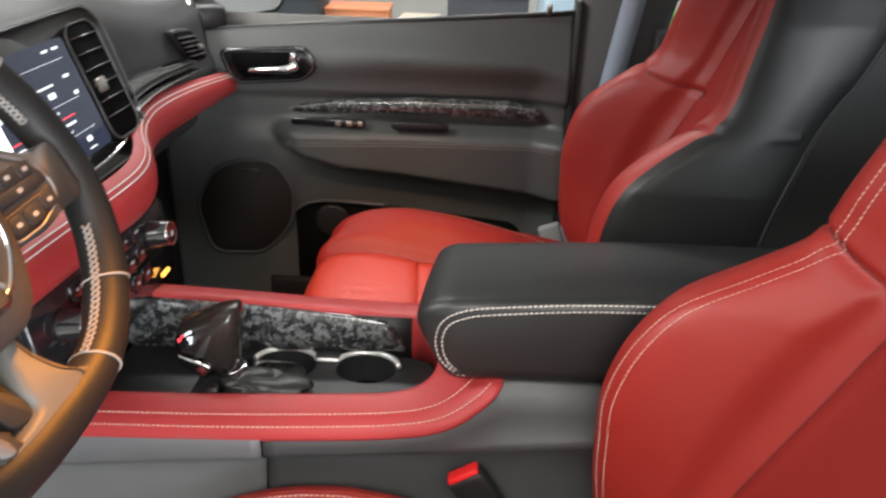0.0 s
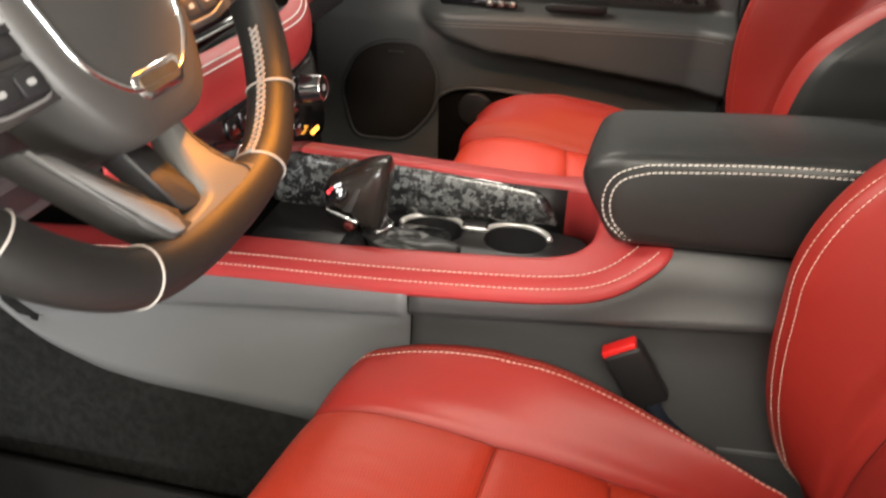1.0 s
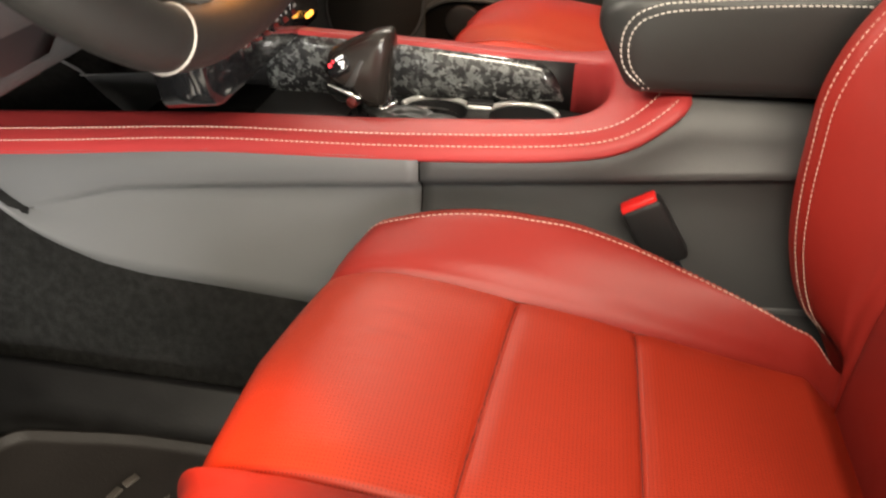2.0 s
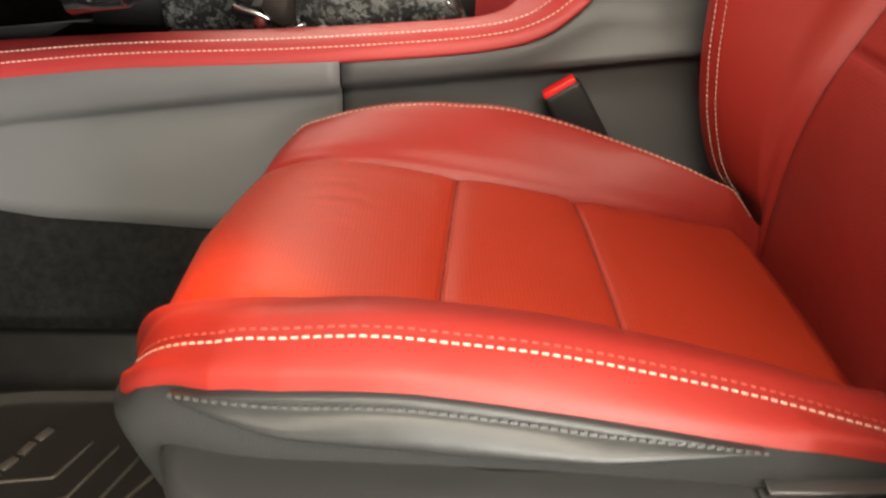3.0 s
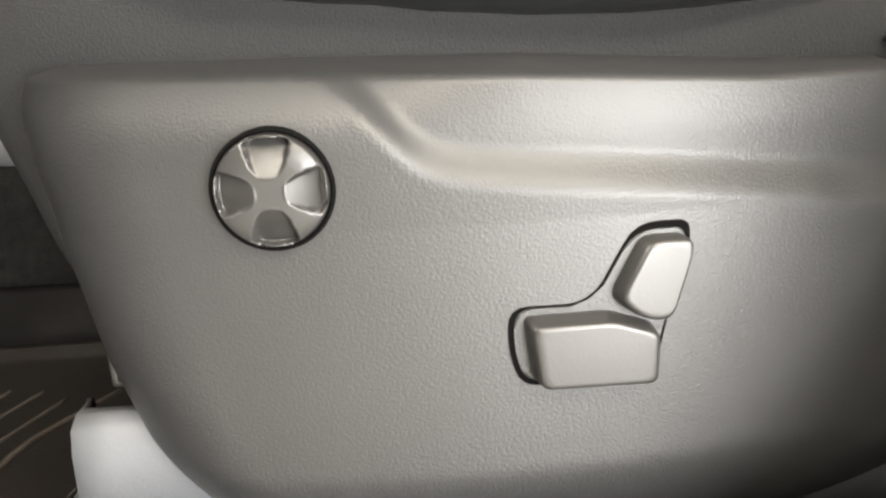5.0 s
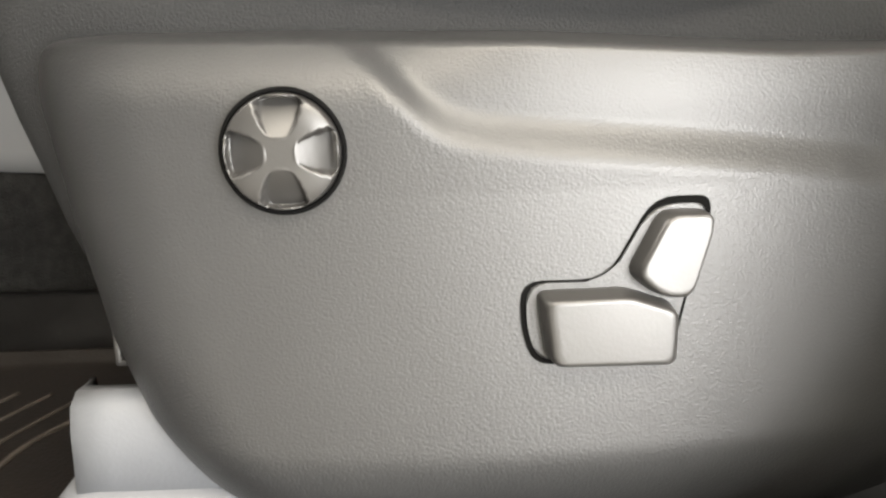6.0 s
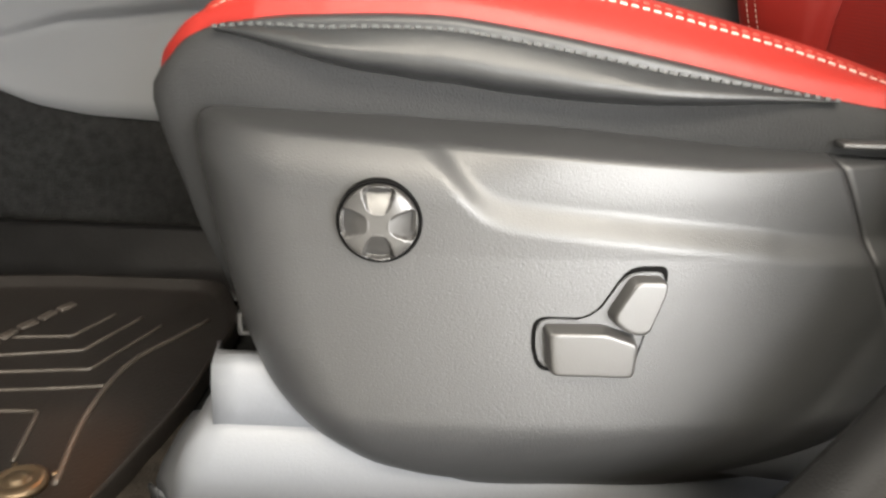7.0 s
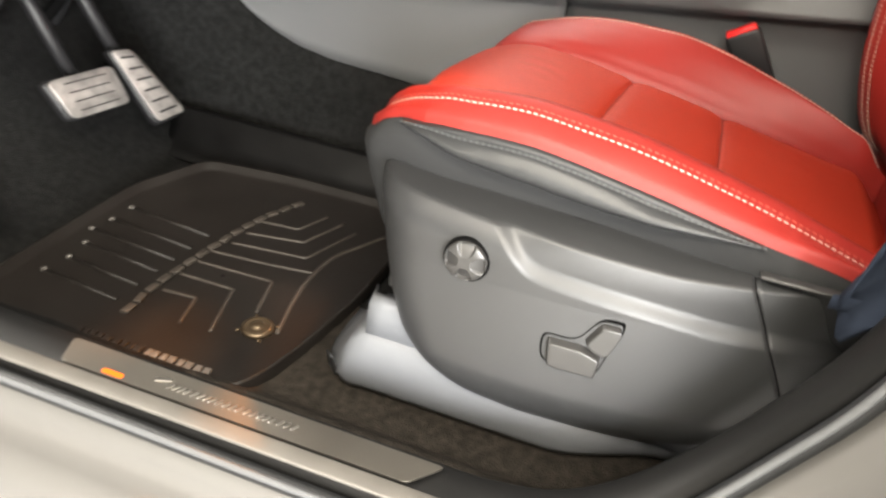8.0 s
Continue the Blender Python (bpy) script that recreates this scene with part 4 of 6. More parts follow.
def floor_mat():
    mat = root("floor_mat", "dark brown rubber floor mat with raised chevron ribs in the footwell", "floor mat", (-0.58, 0.4, 0.43))
    out = soften([(-0.790, 0.230), (-0.790, 0.500), (-0.745, 0.630), (-0.585, 0.652), (-0.405, 0.655), (-0.358, 0.560), (-0.362, 0.400), (-0.378, 0.290), (-0.392, 0.225), (-0.412, 0.180), (-0.500, 0.172), (-0.640, 0.165), (-0.760, 0.160)], 0.028, 6)
    P = np.array(out)
    c = P.mean(0)
    rows = []
    for k, h in ((1.0, 0.430), (1.0, 0.446), (0.992, 0.450), (0.982, 0.449), (0.965, 0.440), (0.94, 0.4375), (0.6, 0.4365), (0.2, 0.4365), (0.01, 0.4365)):
        rows.append([(c[0] + (a - c[0]) * k, c[1] + (b - c[1]) * k, h) for a, b in out])
    body = part("mat_body", sheet(rows, close_v=True), RUBBER, mat)

    def rib(pts, r=0.0022, tone=RIDGE):
        line = smooth_line([(a, b, 0.4372) for a, b in pts], 26) if len(pts) > 2 else np.array([(a, b, 0.4372) for a, b in pts])
        part("rib", tube(line, r, 6, flat=0.9), tone, mat)

    def bent(a, b, c2):
        a, b, c2 = (np.array(v) for v in (a, b, c2))
        rib([a, a + (b - a) * 0.5, a + (b - a) * 0.92, b, b + (c2 - b) * 0.08, b + (c2 - b) * 0.5, c2])

    for p in (((-0.575, 0.517), (-0.519, 0.524), (-0.498, 0.577)), ((-0.578, 0.478), (-0.495, 0.496), (-0.467, 0.573)), ((-0.582, 0.445), (-0.472, 0.461), (-0.440, 0.555)),
              ((-0.594, 0.308), (-0.548, 0.312), (-0.536, 0.261)), ((-0.598, 0.348), (-0.518, 0.350), (-0.495, 0.264)), ((-0.596, 0.383), (-0.483, 0.389), (-0.467, 0.321))):
        bent(*p)
    for x, y in ((-0.758, 0.455), (-0.760, 0.415), (-0.766, 0.381), (-0.749, 0.348), (-0.743, 0.311), (-0.749, 0.274)):
        rib([(x, y), (-0.630 + 0.06 * (y - 0.27), y - 0.010)], 0.0030, RUBBER)
        # stud in a pale colour that stands for its bright reflection
        part("stud", disc((x, y, 0.437), (0, 0, 1), [(0.0042, 0), (0.0042, 0.003), (0.002, 0.0040)], 10), PRINT_AND_GLINT, mat)
    rib([(-0.594, 0.414), (-0.513, 0.422), (-0.446, 0.433)])
    rib([(-0.396, 0.571), (-0.4175, 0.5275), (-0.4395, 0.4805), (-0.444, 0.422), (-0.4385, 0.366), (-0.423, 0.296)], 0.0030)
    # raised bar of broken lettering across the middle
    line = smooth_line([(-0.552, 0.592, 0), (-0.580, 0.52, 0), (-0.594, 0.44, 0), (-0.602, 0.371, 0), (-0.607, 0.307, 0), (-0.604, 0.249, 0)], 30)
    rng = random.Random(8)
    for i in range(0, 29, 2):
        a, b = line[i], line[i + 1]
        part("raised_mark", box(((a[0] + b[0]) / 2, (a[1] + b[1]) / 2, 0.4390), (0.010, 0.019, 0.004), (0, 0, math.degrees(math.atan2(b[0] - a[0], -(b[1] - a[1]))) + rng.uniform(-8, 8)), 0.001), RIDGE, mat)
    # maker's mark along the edge, as plain bars
    x = -0.625
    while x < -0.455:
        w = rng.uniform(0.008, 0.014)
        pale = x > -0.535
        part("edge_mark", box((x, 0.196 + 0.02 * (x + 0.6), 0.4400), (w * 0.75, 0.012, 0.0025), (0, 0, 4), 0.0006), PRINT_AND_GLINT if pale else RUBBER, mat, "pale worn print bar" if pale else "")
        x += w
    part("fastener", disc((-0.448, 0.294, 0.437), (0, 0, 1), [(0.020, 0), (0.020, 0.004), (0.015, 0.007), (0.013, 0.0055), (0.008, 0.0055), (0.007, 0.008), (0.003, 0.009)], 28), BRONZE, mat, "worn brownish twist fastener")
    for a in range(4):
        part("fastener_lug", box((-0.448 + 0.024 * math.cos(a * 1.57 + 0.6), 0.294 + 0.024 * math.sin(a * 1.57 + 0.6), 0.4385), (0.006, 0.004, 0.003), (0, 0, a * 90 + 34), 0.001), BRONZE, mat)
    return mat


floor_mat()


def seat_rail_cover():
    """Light grey trim over the outer seat rail, stepped at the front."""
    cov = root("seat_rail_cover", "light grey plastic cover over the seat rail", "trim cover", (-0.12, 0.24, 0.45))
    low, up = [], []
    for x in np.linspace(-0.345, 0.20, 40):
        k = ease(-0.345, -0.285, x)
        y0 = 0.222 + 0.055 * (1 - k) ** 2 + 0.045 * ease(-0.08, 0.06, x)
        top = 0.458 + 0.078 * k - 0.03 * ease(-0.2, 0.2, x)
        low.append([(x, y0 + 0.026 * k, 0.446), (x, y0 + 0.018 * k, 0.458), (x, y0 + 0.006, top - 0.034), (x, y0 + 0.010, top - 0.006), (x, y0 + 0.022, top), (x, y0 + 0.06, top + 0.002), (x, y0 + 0.09, top)])
    part("lower_cover", sheet(low), RAIL, cov, thick=0.003)
    for x in np.linspace(-0.288, 0.19, 30):
        y0 = 0.238
        up.append([(x, y0, 0.53 - 0.03 * ease(-0.2, 0.2, x)), (x, y0 + 0.002, 0.560), (x, y0 + 0.005, 0.570), (x, y0 + 0.012, 0.574), (x, y0 + 0.020, 0.573), (x, y0 + 0.024, 0.555)])
    up = [[(-0.288, p[1] + 0.02, p[2] - 0.004) for p in up[0]]] + [[(p[0] + 0.004, p[1], p[2]) for p in r] for r in up]
    part("upper_cover", sheet(up), RAIL, cov, thick=0.003)
    bm = bmesh.new()
    for dz in (0.0, 0.016):
        box((-0.252, 0.285, 0.578 + dz * 0.8), (0.045, 0.03, 0.003), (0, 0, 0), 0.001, bm)
    box((-0.2735, 0.285, 0.5845), (0.003, 0.03, 0.0155), (0, 0, 0), 0.001, bm)
    part("rail_bracket", bm, SHELL_KNOB, cov, "dark metal rail bracket", False)
    part("rail_slot", box((-0.245, 0.287, 0.5845), (0.05, 0.026, 0.0095)), GAP, cov)
    return cov


seat_rail_cover()

# ---- pedals ----


def pedal(name, label, corners, depth, studs):
    """A metal-faced pedal; corners run round its face."""
    C = [Vector(c) for c in corners]
    ob = root(name, label, "pedal", tuple(sum(C, Vector()) / 4))
    n = (C[1] - C[0]).cross(C[3] - C[0]).normalized()
    if n.x < 0:
        n = -n
    out = soften([(0, 0), (1, 0), (1, 1), (0, 1)], 0.14, 5)

    def place(a, b, h):
        p = C[0] * (1 - a) * (1 - b) + C[1] * a * (1 - b) + C[2] * a * b + C[3] * (1 - a) * b
        return p + n * h

    part("pad", slab([(0.5 + (a - 0.5) * 1.06, 0.5 + (b - 0.5) * 1.06) for a, b in out], lambda a, b, h: place(a, b, h - depth), depth), DARK, ob, "black rubber backing")
    face = part("face", slab(out, place, 0.004, 0.001), ALU, ob, "bright metal pedal face")
    for i in range(studs):
        b = (i + 0.7) / (studs + 0.4)
        part("grip_strip", slab(rounded(0.66, 0.030, 0.012, 3), lambda u, v, h: place(0.5 + u, b + v, 0.0035 + h), 0.0016), SHELL_KNOB, face, "dark worn grip strip", False)
    a, b = place(0.5, 0.0, -depth), place(0.5, 0.0, -depth)
    part("arm", tube([tuple(place(0.5, 0.25, -depth)), tuple(a + Vector((-0.06, 0, 0.10))), tuple(a + Vector((-0.16, 0.0, 0.36)))], 0.010, 8), DARK, ob, "black steel pedal arm")
    return ob


def scaled(y, z, x):
    """A place along the sight line that meets x = -0.95 at (y, z), moved to depth x."""
    k = (x + 0.046) / (-0.95 + 0.046)
    return (x, -0.362 + (y + 0.362) * k, 1.05 + (z - 1.05) * k)


pedal("brake_pedal", "bright metal brake pedal with black rubber strips in the footwell", [scaled(0.520, 0.568, -0.84), scaled(0.661, 0.554, -0.84), scaled(0.699, 0.476, -0.815), scaled(0.564, 0.490, -0.815)], 0.014, 4)
pedal("accelerator_pedal", "narrow bright metal accelerator pedal with dark rubber strips", [scaled(0.664, 0.578, -0.86), scaled(0.712, 0.568, -0.86), scaled(0.850, 0.408, -0.80), scaled(0.770, 0.412, -0.80)], 0.014, 6)
pedal("dead_pedal", "bright metal foot rest by the footwell wall", [(-0.93, 0.195, 0.60), (-0.93, 0.285, 0.60), (-0.83, 0.285, 0.50), (-0.83, 0.195, 0.50)], 0.02, 5)

# ---- center console ----
def console_side(x0, x1, n, mirror):
    rows = []
    for x in np.linspace(x0, x1, n):
        t, s, f = ramp(x, *TRIM_LOW), ramp(x, *STEP), ramp(x, *FOOT)
        s = max(s, f + 0.004)
        q = ease(-0.80, -0.52, x)
        e = ramp(x, (-0.03, 0.0), (0.06, 0.031), (0.5, 0.031))
        prof = [(0.812 + e, t + 0.004), (0.803 + e, t), (0.802 + e * 0.6, (t + s) / 2), (0.802 + e * 0.3, s + 0.008), (0.804, s + 0.001), (0.804 + 0.013 * q, s - 0.001 - 0.004 * q), (0.804 + 0.017 * q, s - 0.002 - 0.012 * q), (0.804 + 0.013 * q, s * 0.80 + f * 0.20), (0.801, (s + f) / 2), (0.784, s * 0.15 + f * 0.85), (0.782, f), (0.796, f - 0.006)]
        rows.append([(x, y if not mirror else 2 * CY - y, z) for y, z in prof])
    return sheet(rows)


console = root("center_console", "center console with red leather rim and grey plastic sides", "center console", (-0.2, CY, 0.43))
for mirror in (False, True):
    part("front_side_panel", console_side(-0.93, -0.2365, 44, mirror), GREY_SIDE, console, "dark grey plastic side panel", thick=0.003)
    # rear panel: its shade is put into the colour
    part("rear_side_panel", console_side(-0.2350, 0.46, 44, mirror), GREY_SHADED, console, "dark grey plastic side panel", thick=0.003)
setting("seat_gap_trim", box((0.20, 0.803, 0.653), (0.12, 0.022, 0.010), (0, -4, 0), 0.003), GREY_SIDE, "grey plastic ledge between seat and console", "trim")
part("core", box((-0.02, CY, 0.66), (0.95, 0.20, 0.16)), GAP, console, "dark inner body")
PAIRS = [((-0.86, 0.858, 0.792), (-0.86, 0.800, 0.752)), ((-0.70, 0.860, 0.803), (-0.70, 0.800, 0.768)), ((-0.50, 0.861, 0.817), (-0.50, 0.800, 0.790)), ((-0.30, 0.861, 0.827), (-0.30, 0.800, 0.800)), ((-0.16, 0.861, 0.837), (-0.15, 0.800, 0.811)), ((-0.09, 0.862, 0.843), (-0.065, 0.800, 0.821)),
         ((-0.052, 0.868, 0.851), (-0.015, 0.800, 0.834)), ((-0.033, 0.886, 0.860), (0.024, 0.808, 0.856)), ((-0.027, 0.915, 0.866), (0.056, 0.832, 0.884)), ((-0.026, CY, 0.868), (0.065, CY, 0.890)),
         ((-0.027, 0.975, 0.866), (0.056, 1.058, 0.884)), ((-0.033, 1.004, 0.862), (0.024, 1.082, 0.858)), ((-0.052, 1.022, 0.857), (-0.015, 1.09, 0.84)), ((-0.09, 1.028, 0.855), (-0.065, 1.09, 0.832)), ((-0.16, 1.029, 0.858), (-0.15, 1.09, 0.83)), ((-0.30, 1.029, 0.866), (-0.30, 1.09, 0.835)), ((-0.49, 1.029, 0.871), (-0.49, 1.09, 0.840))]
both = smooth_line([(*p[0], *p[1]) for p in PAIRS], 200)
rows, seam_a, seam_b, seam_n = [], [], [], []
for i, q in enumerate(both):
    a, b = q[:3], q[3:]
    deep = 0.012 + 0.070 * ease(-0.11, -0.06, a[0])
    w = b - a
    prof = [(0.0, -deep), (0.0, -0.007), (0.03, -0.002), (0.09, 0.0), (0.25, 0.004), (0.5, 0.0085), (0.70, 0.0115), (0.85, 0.0105), (0.95, 0.006), (1.0, 0.0), (0.99, -0.004)]
    rows.append([tuple(a + w * t + np.array((0, 0, h))) for t, h in prof])
    if i < 112:
        seam_a.append(a + w * 0.885 + np.array((0, -0.0008, 0.0102)))
        seam_b.append(a + w * 0.66 + np.array((0, -0.0004, 0.0123)))
        seam_n.append((0.0, -0.55, 0.85))
rim = part("leather_rim", sheet(rows), RED_TRIM, console, "red leather rim round the tray", thick=0.003)
part("stitching", stitches(seam_a, seam_n, 0.0062, 0.0044, 0.0006), THREAD_ROSE, rim, "white thread seam", False)
part("stitching", stitches(seam_b, seam_n, 0.0062, 0.0044, 0.0006), THREAD_ROSE, rim, "white thread seam", False)


def tray():
    """Black tray with two cup holes cut through its floor."""
    bm = bmesh.new()
    out = [(-0.62, 0.862), (-0.08, 0.863), (-0.045, 0.875), (-0.030, 0.905), (-0.030, 0.985), (-0.045, 1.015), (-0.08, 1.027), (-0.62, 1.027)]
    edges = []

    def ring(pts, z):
        vs = [bm.verts.new((a, b, z)) for a, b in pts]
        return [bm.edges.new((vs[i], vs[(i + 1) % len(vs)])) for i in range(len(vs))], vs

    e, _ = ring(out, 0.783)
    edges += e
    cups = ((-0.2515, 0.990), (-0.1345, 0.990))
    for cx, cy in cups:
        e, vs = ring([(cx + 0.0435 * math.cos(t), cy + 0.0345 * math.sin(t)) for t in np.linspace(0, 2 * math.pi, 36, endpoint=False)], 0.783)
        edges += e
        low = [bm.verts.new((v.co.x * 0.92 + cx * 0.08, v.co.y * 0.92 + cy * 0.08, 0.722)) for v in vs]
        for i in range(36):
            bm.faces.new((vs[i], vs[(i + 1) % 36], low[(i + 1) % 36], low[i]))
        bm.faces.new(low)
    bmesh.ops.triangle_fill(bm, edges=edges, use_beauty=True)
    return bm, cups


bm, CUPS = tray()
tr = part("tray", bm, DARK, console, "black plastic tray with two cup holders", False)
part("tray_wall", sheet([[(x, 0.8615, 0.775), (x, 0.8615, ramp(x, (-0.86, 0.784), (-0.5, 0.809), (-0.3, 0.819), (-0.16, 0.829), (-0.06, 0.838)))] for x in np.linspace(-0.86, -0.06, 20)]), DARK, console, thick=0.002)
part("tray_wall", sheet([[(x, 1.0285, 0.775), (x, 1.0285, 0.85)] for x in np.linspace(-0.60, -0.06, 12)]), DARK, console, thick=0.002)
# solid block, its blackness standing for the shade inside a pocket
part("front_pocket", box((-0.56, CY, 0.74), (0.14, 0.17, 0.09)), GAP, console, "near-black block for the shaded pocket under the climate panel")
# bright trim over the far arcs of both cup holes
arc = []
for k, (cx, cy) in enumerate(CUPS):
    for t in np.linspace(168, 22 if k == 0 else 5, 18) if k == 0 else np.linspace(158, 8, 18):
        arc.append((cx + 0.0475 * math.cos(radians(t)), cy + 0.0385 * math.sin(radians(t)), 0.7865))
part("cup_trim", tube(smooth_line(arc, 60), 0.0040, 8), TRIM_BRIGHT, tr, "bright metal trim over the cup holders")
part("cup_bridge", box((-0.193, 1.010, 0.790), (0.036, 0.016, 0.008), (0, 0, 0), 0.002), DARK, tr)
# the slot is a black bar on the tray, painted as shade
part("slot", box((-0.118, 0.898, 0.7845), (0.115, 0.030, 0.004), (0, 0, 0), 0.001), GAP, tr, "near-black bar for the shade in a shallow slot")
part("slot_lip", slab(rounded(0.125, 0.040, 0.006), lambda a, b, h: (a - 0.118, b + 0.898, 0.7832 + h), 0.0012, 0.0004), DARK, tr)
# forged carbon inlay on the far wall of the tray
rows = []
for x in np.linspace(-0.50, -0.083, 60):
    top = ramp(x, (-0.5, 0.863), (-0.3, 0.858), (-0.16, 0.849), (-0.10, 0.842))
    top = 0.800 + (top - 0.800) * math.sqrt(max(0.0, 1 - ease(-0.125, -0.083, x) ** 2))
    low = ramp(x, (-0.5, 0.770), (-0.36, 0.782), (-0.083, 0.797))
    rows.append([(x, y, low + (top - low) * t) for y, t in ((1.0270, 0.0), (1.0225, 0.03), (1.0205, 0.12), (1.0195, 0.45), (1.0215, 0.8), (1.0245, 0.95), (1.0275, 1.0))])
part("carbon_inlay", sheet(rows), FORGED, console, "glossy forged carbon inlay", thick=0.002)

# ---- armrest ----


def armrest():
    arm = root("armrest", "black leather center armrest with white double stitching", "armrest", (0.2, CY, 0.88))

    def ring(x, k, top, low):
        w = 0.121 * k
        pts = [(-w * 0.97, low), (-w * 1.015, low + 0.012), (-w * 1.02, (top + low) / 2), (-w * 1.0, top - 0.026), (-w * 0.980, top - 0.012), (-w * 0.91, top - 0.003), (-w * 0.5, top), (0, top + 0.001)]
        pts = pts + [(-a, b) for a, b in pts[-2::-1]]
        pts += [(w * 0.6, low - 0.003), (-w * 0.6, low - 0.003)]
        # the lid falls away towards the passenger
        return [(x, CY + a, b - 0.036 * (a + w) / (2 * w) * max(0.0, b - low) / (top - low)) for a, b in smooth_line(pts, 64, closed=True)]

    rings = []
    for s in np.linspace(0.02, 1, 12):
        a = s * math.pi / 2
        k = 0.80 + 0.20 * math.sin(a)
        x = -0.055 + 0.055 * (1 - math.cos(a))
        rings.append([(p[0] + (0.045 * (1 - s)) * ease(0.975, 0.885, p[2]) ** 1.2, p[1], p[2]) for p in ring(x, k, 0.947 + 0.051 * math.sin(a) ** 0.8, 0.930 - 0.037 * math.sin(a) ** 0.7)])
    for x in np.linspace(0.03, 0.56, 16):
        rings.append(ring(x, 1.0, 0.998 + 0.016 * ease(-0.06, 0.3, x), 0.893 + 0.006 * ease(0.0, 0.2, x)))
    pad = part("pad", loft(rings), BLACK_HIDE, arm, "black leather armrest pad")
    for off in (0.0, 0.0075):
        line = smooth_line([(0.002 + off * 0.8, 0.898), (-0.020 + off, 0.918), (-0.027 + off, 0.943), (-0.021 + off, 0.968 - off * 0.5), (0.000 + off * 0.6, 0.983 - off), (0.045, 0.9905 - off), (0.2, 1.002 - off), (0.53, 1.005 - off)], 90)
        seam = []
        for x, z in line:
            full = 0.80 + 0.20 * math.sin(math.acos(max(0.0, min(1.0, 1 - (x + 0.055) / 0.055))))
            seam.append((x, CY - 0.121 * full * ramp(z - 0.010 * ease(0.0, 0.25, x), (0.895, 0.99), (0.915, 1.015), (0.940, 1.02), (0.965, 1.008), (0.981, 0.994), (0.991, 0.965)) - 0.0010, z))
        part("stitching", stitches(seam, (0, -0.95, 0.3), 0.0060, 0.0042, 0.0007), THREAD, pad, "white thread seam", False)
    part("base", box((0.28, CY, 0.86), (0.46, 0.18, 0.05), bevel=0.006), DARK, arm, "dark armrest base")
    return arm


armrest()

# ---- gear selector ----


def gear_selector():
    g = root("gear_selector", "black gear selector with gloss grip and leather boot on the console", "gear selector", (-0.29, CY, 0.784))
    out = soften([(-0.386, 0.850), (-0.380, 0.874), (-0.352, 0.889), (-0.322, 0.903), (-0.297, 0.908), (-0.293, 0.888), (-0.297, 0.860), (-0.301, 0.832), (-0.305, 0.806), (-0.322, 0.802), (-0.336, 0.812), (-0.345, 0.828), (-0.360, 0.834), (-0.377, 0.838)], 0.007, 4)
    mx, mz = -0.338, 0.852
    loops = []
    for w, k, lean in ((-0.0275, 0.40, 0.002), (-0.0265, 0.66, 0.002), (-0.0235, 0.85, 0.001), (-0.017, 0.95, 0.0), (-0.008, 0.995, 0.0), (0.006, 1.0, 0.0), (0.017, 0.95, 0.0), (0.0235, 0.85, 0.0), (0.0265, 0.66, 0.0), (0.0275, 0.40, 0.0)):
        loops.append([(mx + (a - mx) * k - lean, CY + w, mz + (b - mz) * k) for a, b in out])
    part("grip", loft(loops), GRIP, g, "dark brown-black gloss grip")
    # lit gear display on the face of the grip
    n = Vector((-0.36, -0.78, 0.52)).normalized()
    u = Vector((0.90, 0.0, 0.43))
    u = (u - n * u.dot(n)).normalized()
    v = n.cross(u)
    v = v if v.z > 0 else -v
    c = Vector((-0.3620, CY - 0.0265, 0.8640))
    dsp = part("display", slab(rounded(0.030, 0.026, 0.006), lambda a, b, h: tuple(c + u * a + v * b + n * (h - 0.004)), 0.0075, 0.002), GLOSS, g, "black lit gear display")
    for a, b, w, red in ((-0.010, 0.002, 0.005, True), (-0.0045, 0.005, 0.003, True), (0.0015, 0.006, 0.003, False), (0.006, 0.006, 0.003, False), (0.010, 0.006, 0.003, False), (0.005, -0.001, 0.004, False), (0.010, -0.002, 0.003, False), (0.008, -0.007, 0.004, False)):
        part("gear_mark", slab(rounded(w, 0.005, 0.001, 2), lambda p, q, h: tuple(c + u * (a + p) + v * (b + q) + n * (0.0036 + h)), 0.0004), TEXTR if red else TEXTW, dsp, "red lit mark" if red else "white lit mark", False)
    part("trim_blade", slab(soften([(-0.356, 0.836), (-0.334, 0.872), (-0.328, 0.872), (-0.344, 0.836)], 0.002, 3), lambda a, b, h: (a, CY - 0.0255 - h, b), 0.003, 0.001), SHELL_KNOB, g, "dark satin trim blade")
    part("lower_cap", slab(soften([(-0.380, 0.840), (-0.352, 0.832), (-0.332, 0.822), (-0.344, 0.812), (-0.374, 0.822)], 0.005, 4), lambda a, b, h: (a, CY - 0.0235 - h, b), 0.006, 0.002), CHROME, g, "bright lower cap of the grip")
    part("button", disc((-0.346, CY - 0.024, 0.8165), (-0.3, -0.9, -0.1), [(0.008, -0.004), (0.008, 0.005), (0.0055, 0.008)], 20), SEAM_RED, g, "dark red thumb button")
    rings = []
    for x, z, w, d in ((-0.322, 0.822, 0.019, 0.019), (-0.318, 0.806, 0.0165, 0.017), (-0.315, 0.797, 0.0185, 0.020), (-0.310, 0.788, 0.022, 0.026)):
        rings.append([(x + d * math.cos(t), CY + w * math.sin(t), z) for t in np.linspace(0, 2 * math.pi, 24, endpoint=False)])
    part("neck", loft(rings), GLOSS, g, "gloss black neck")
    ring = [(-0.317 + 0.0205 * math.cos(t), CY + 0.0195 * math.sin(t), 0.806 + 0.003 * math.cos(t)) for t in np.linspace(0, 2 * math.pi, 32, endpoint=False)]
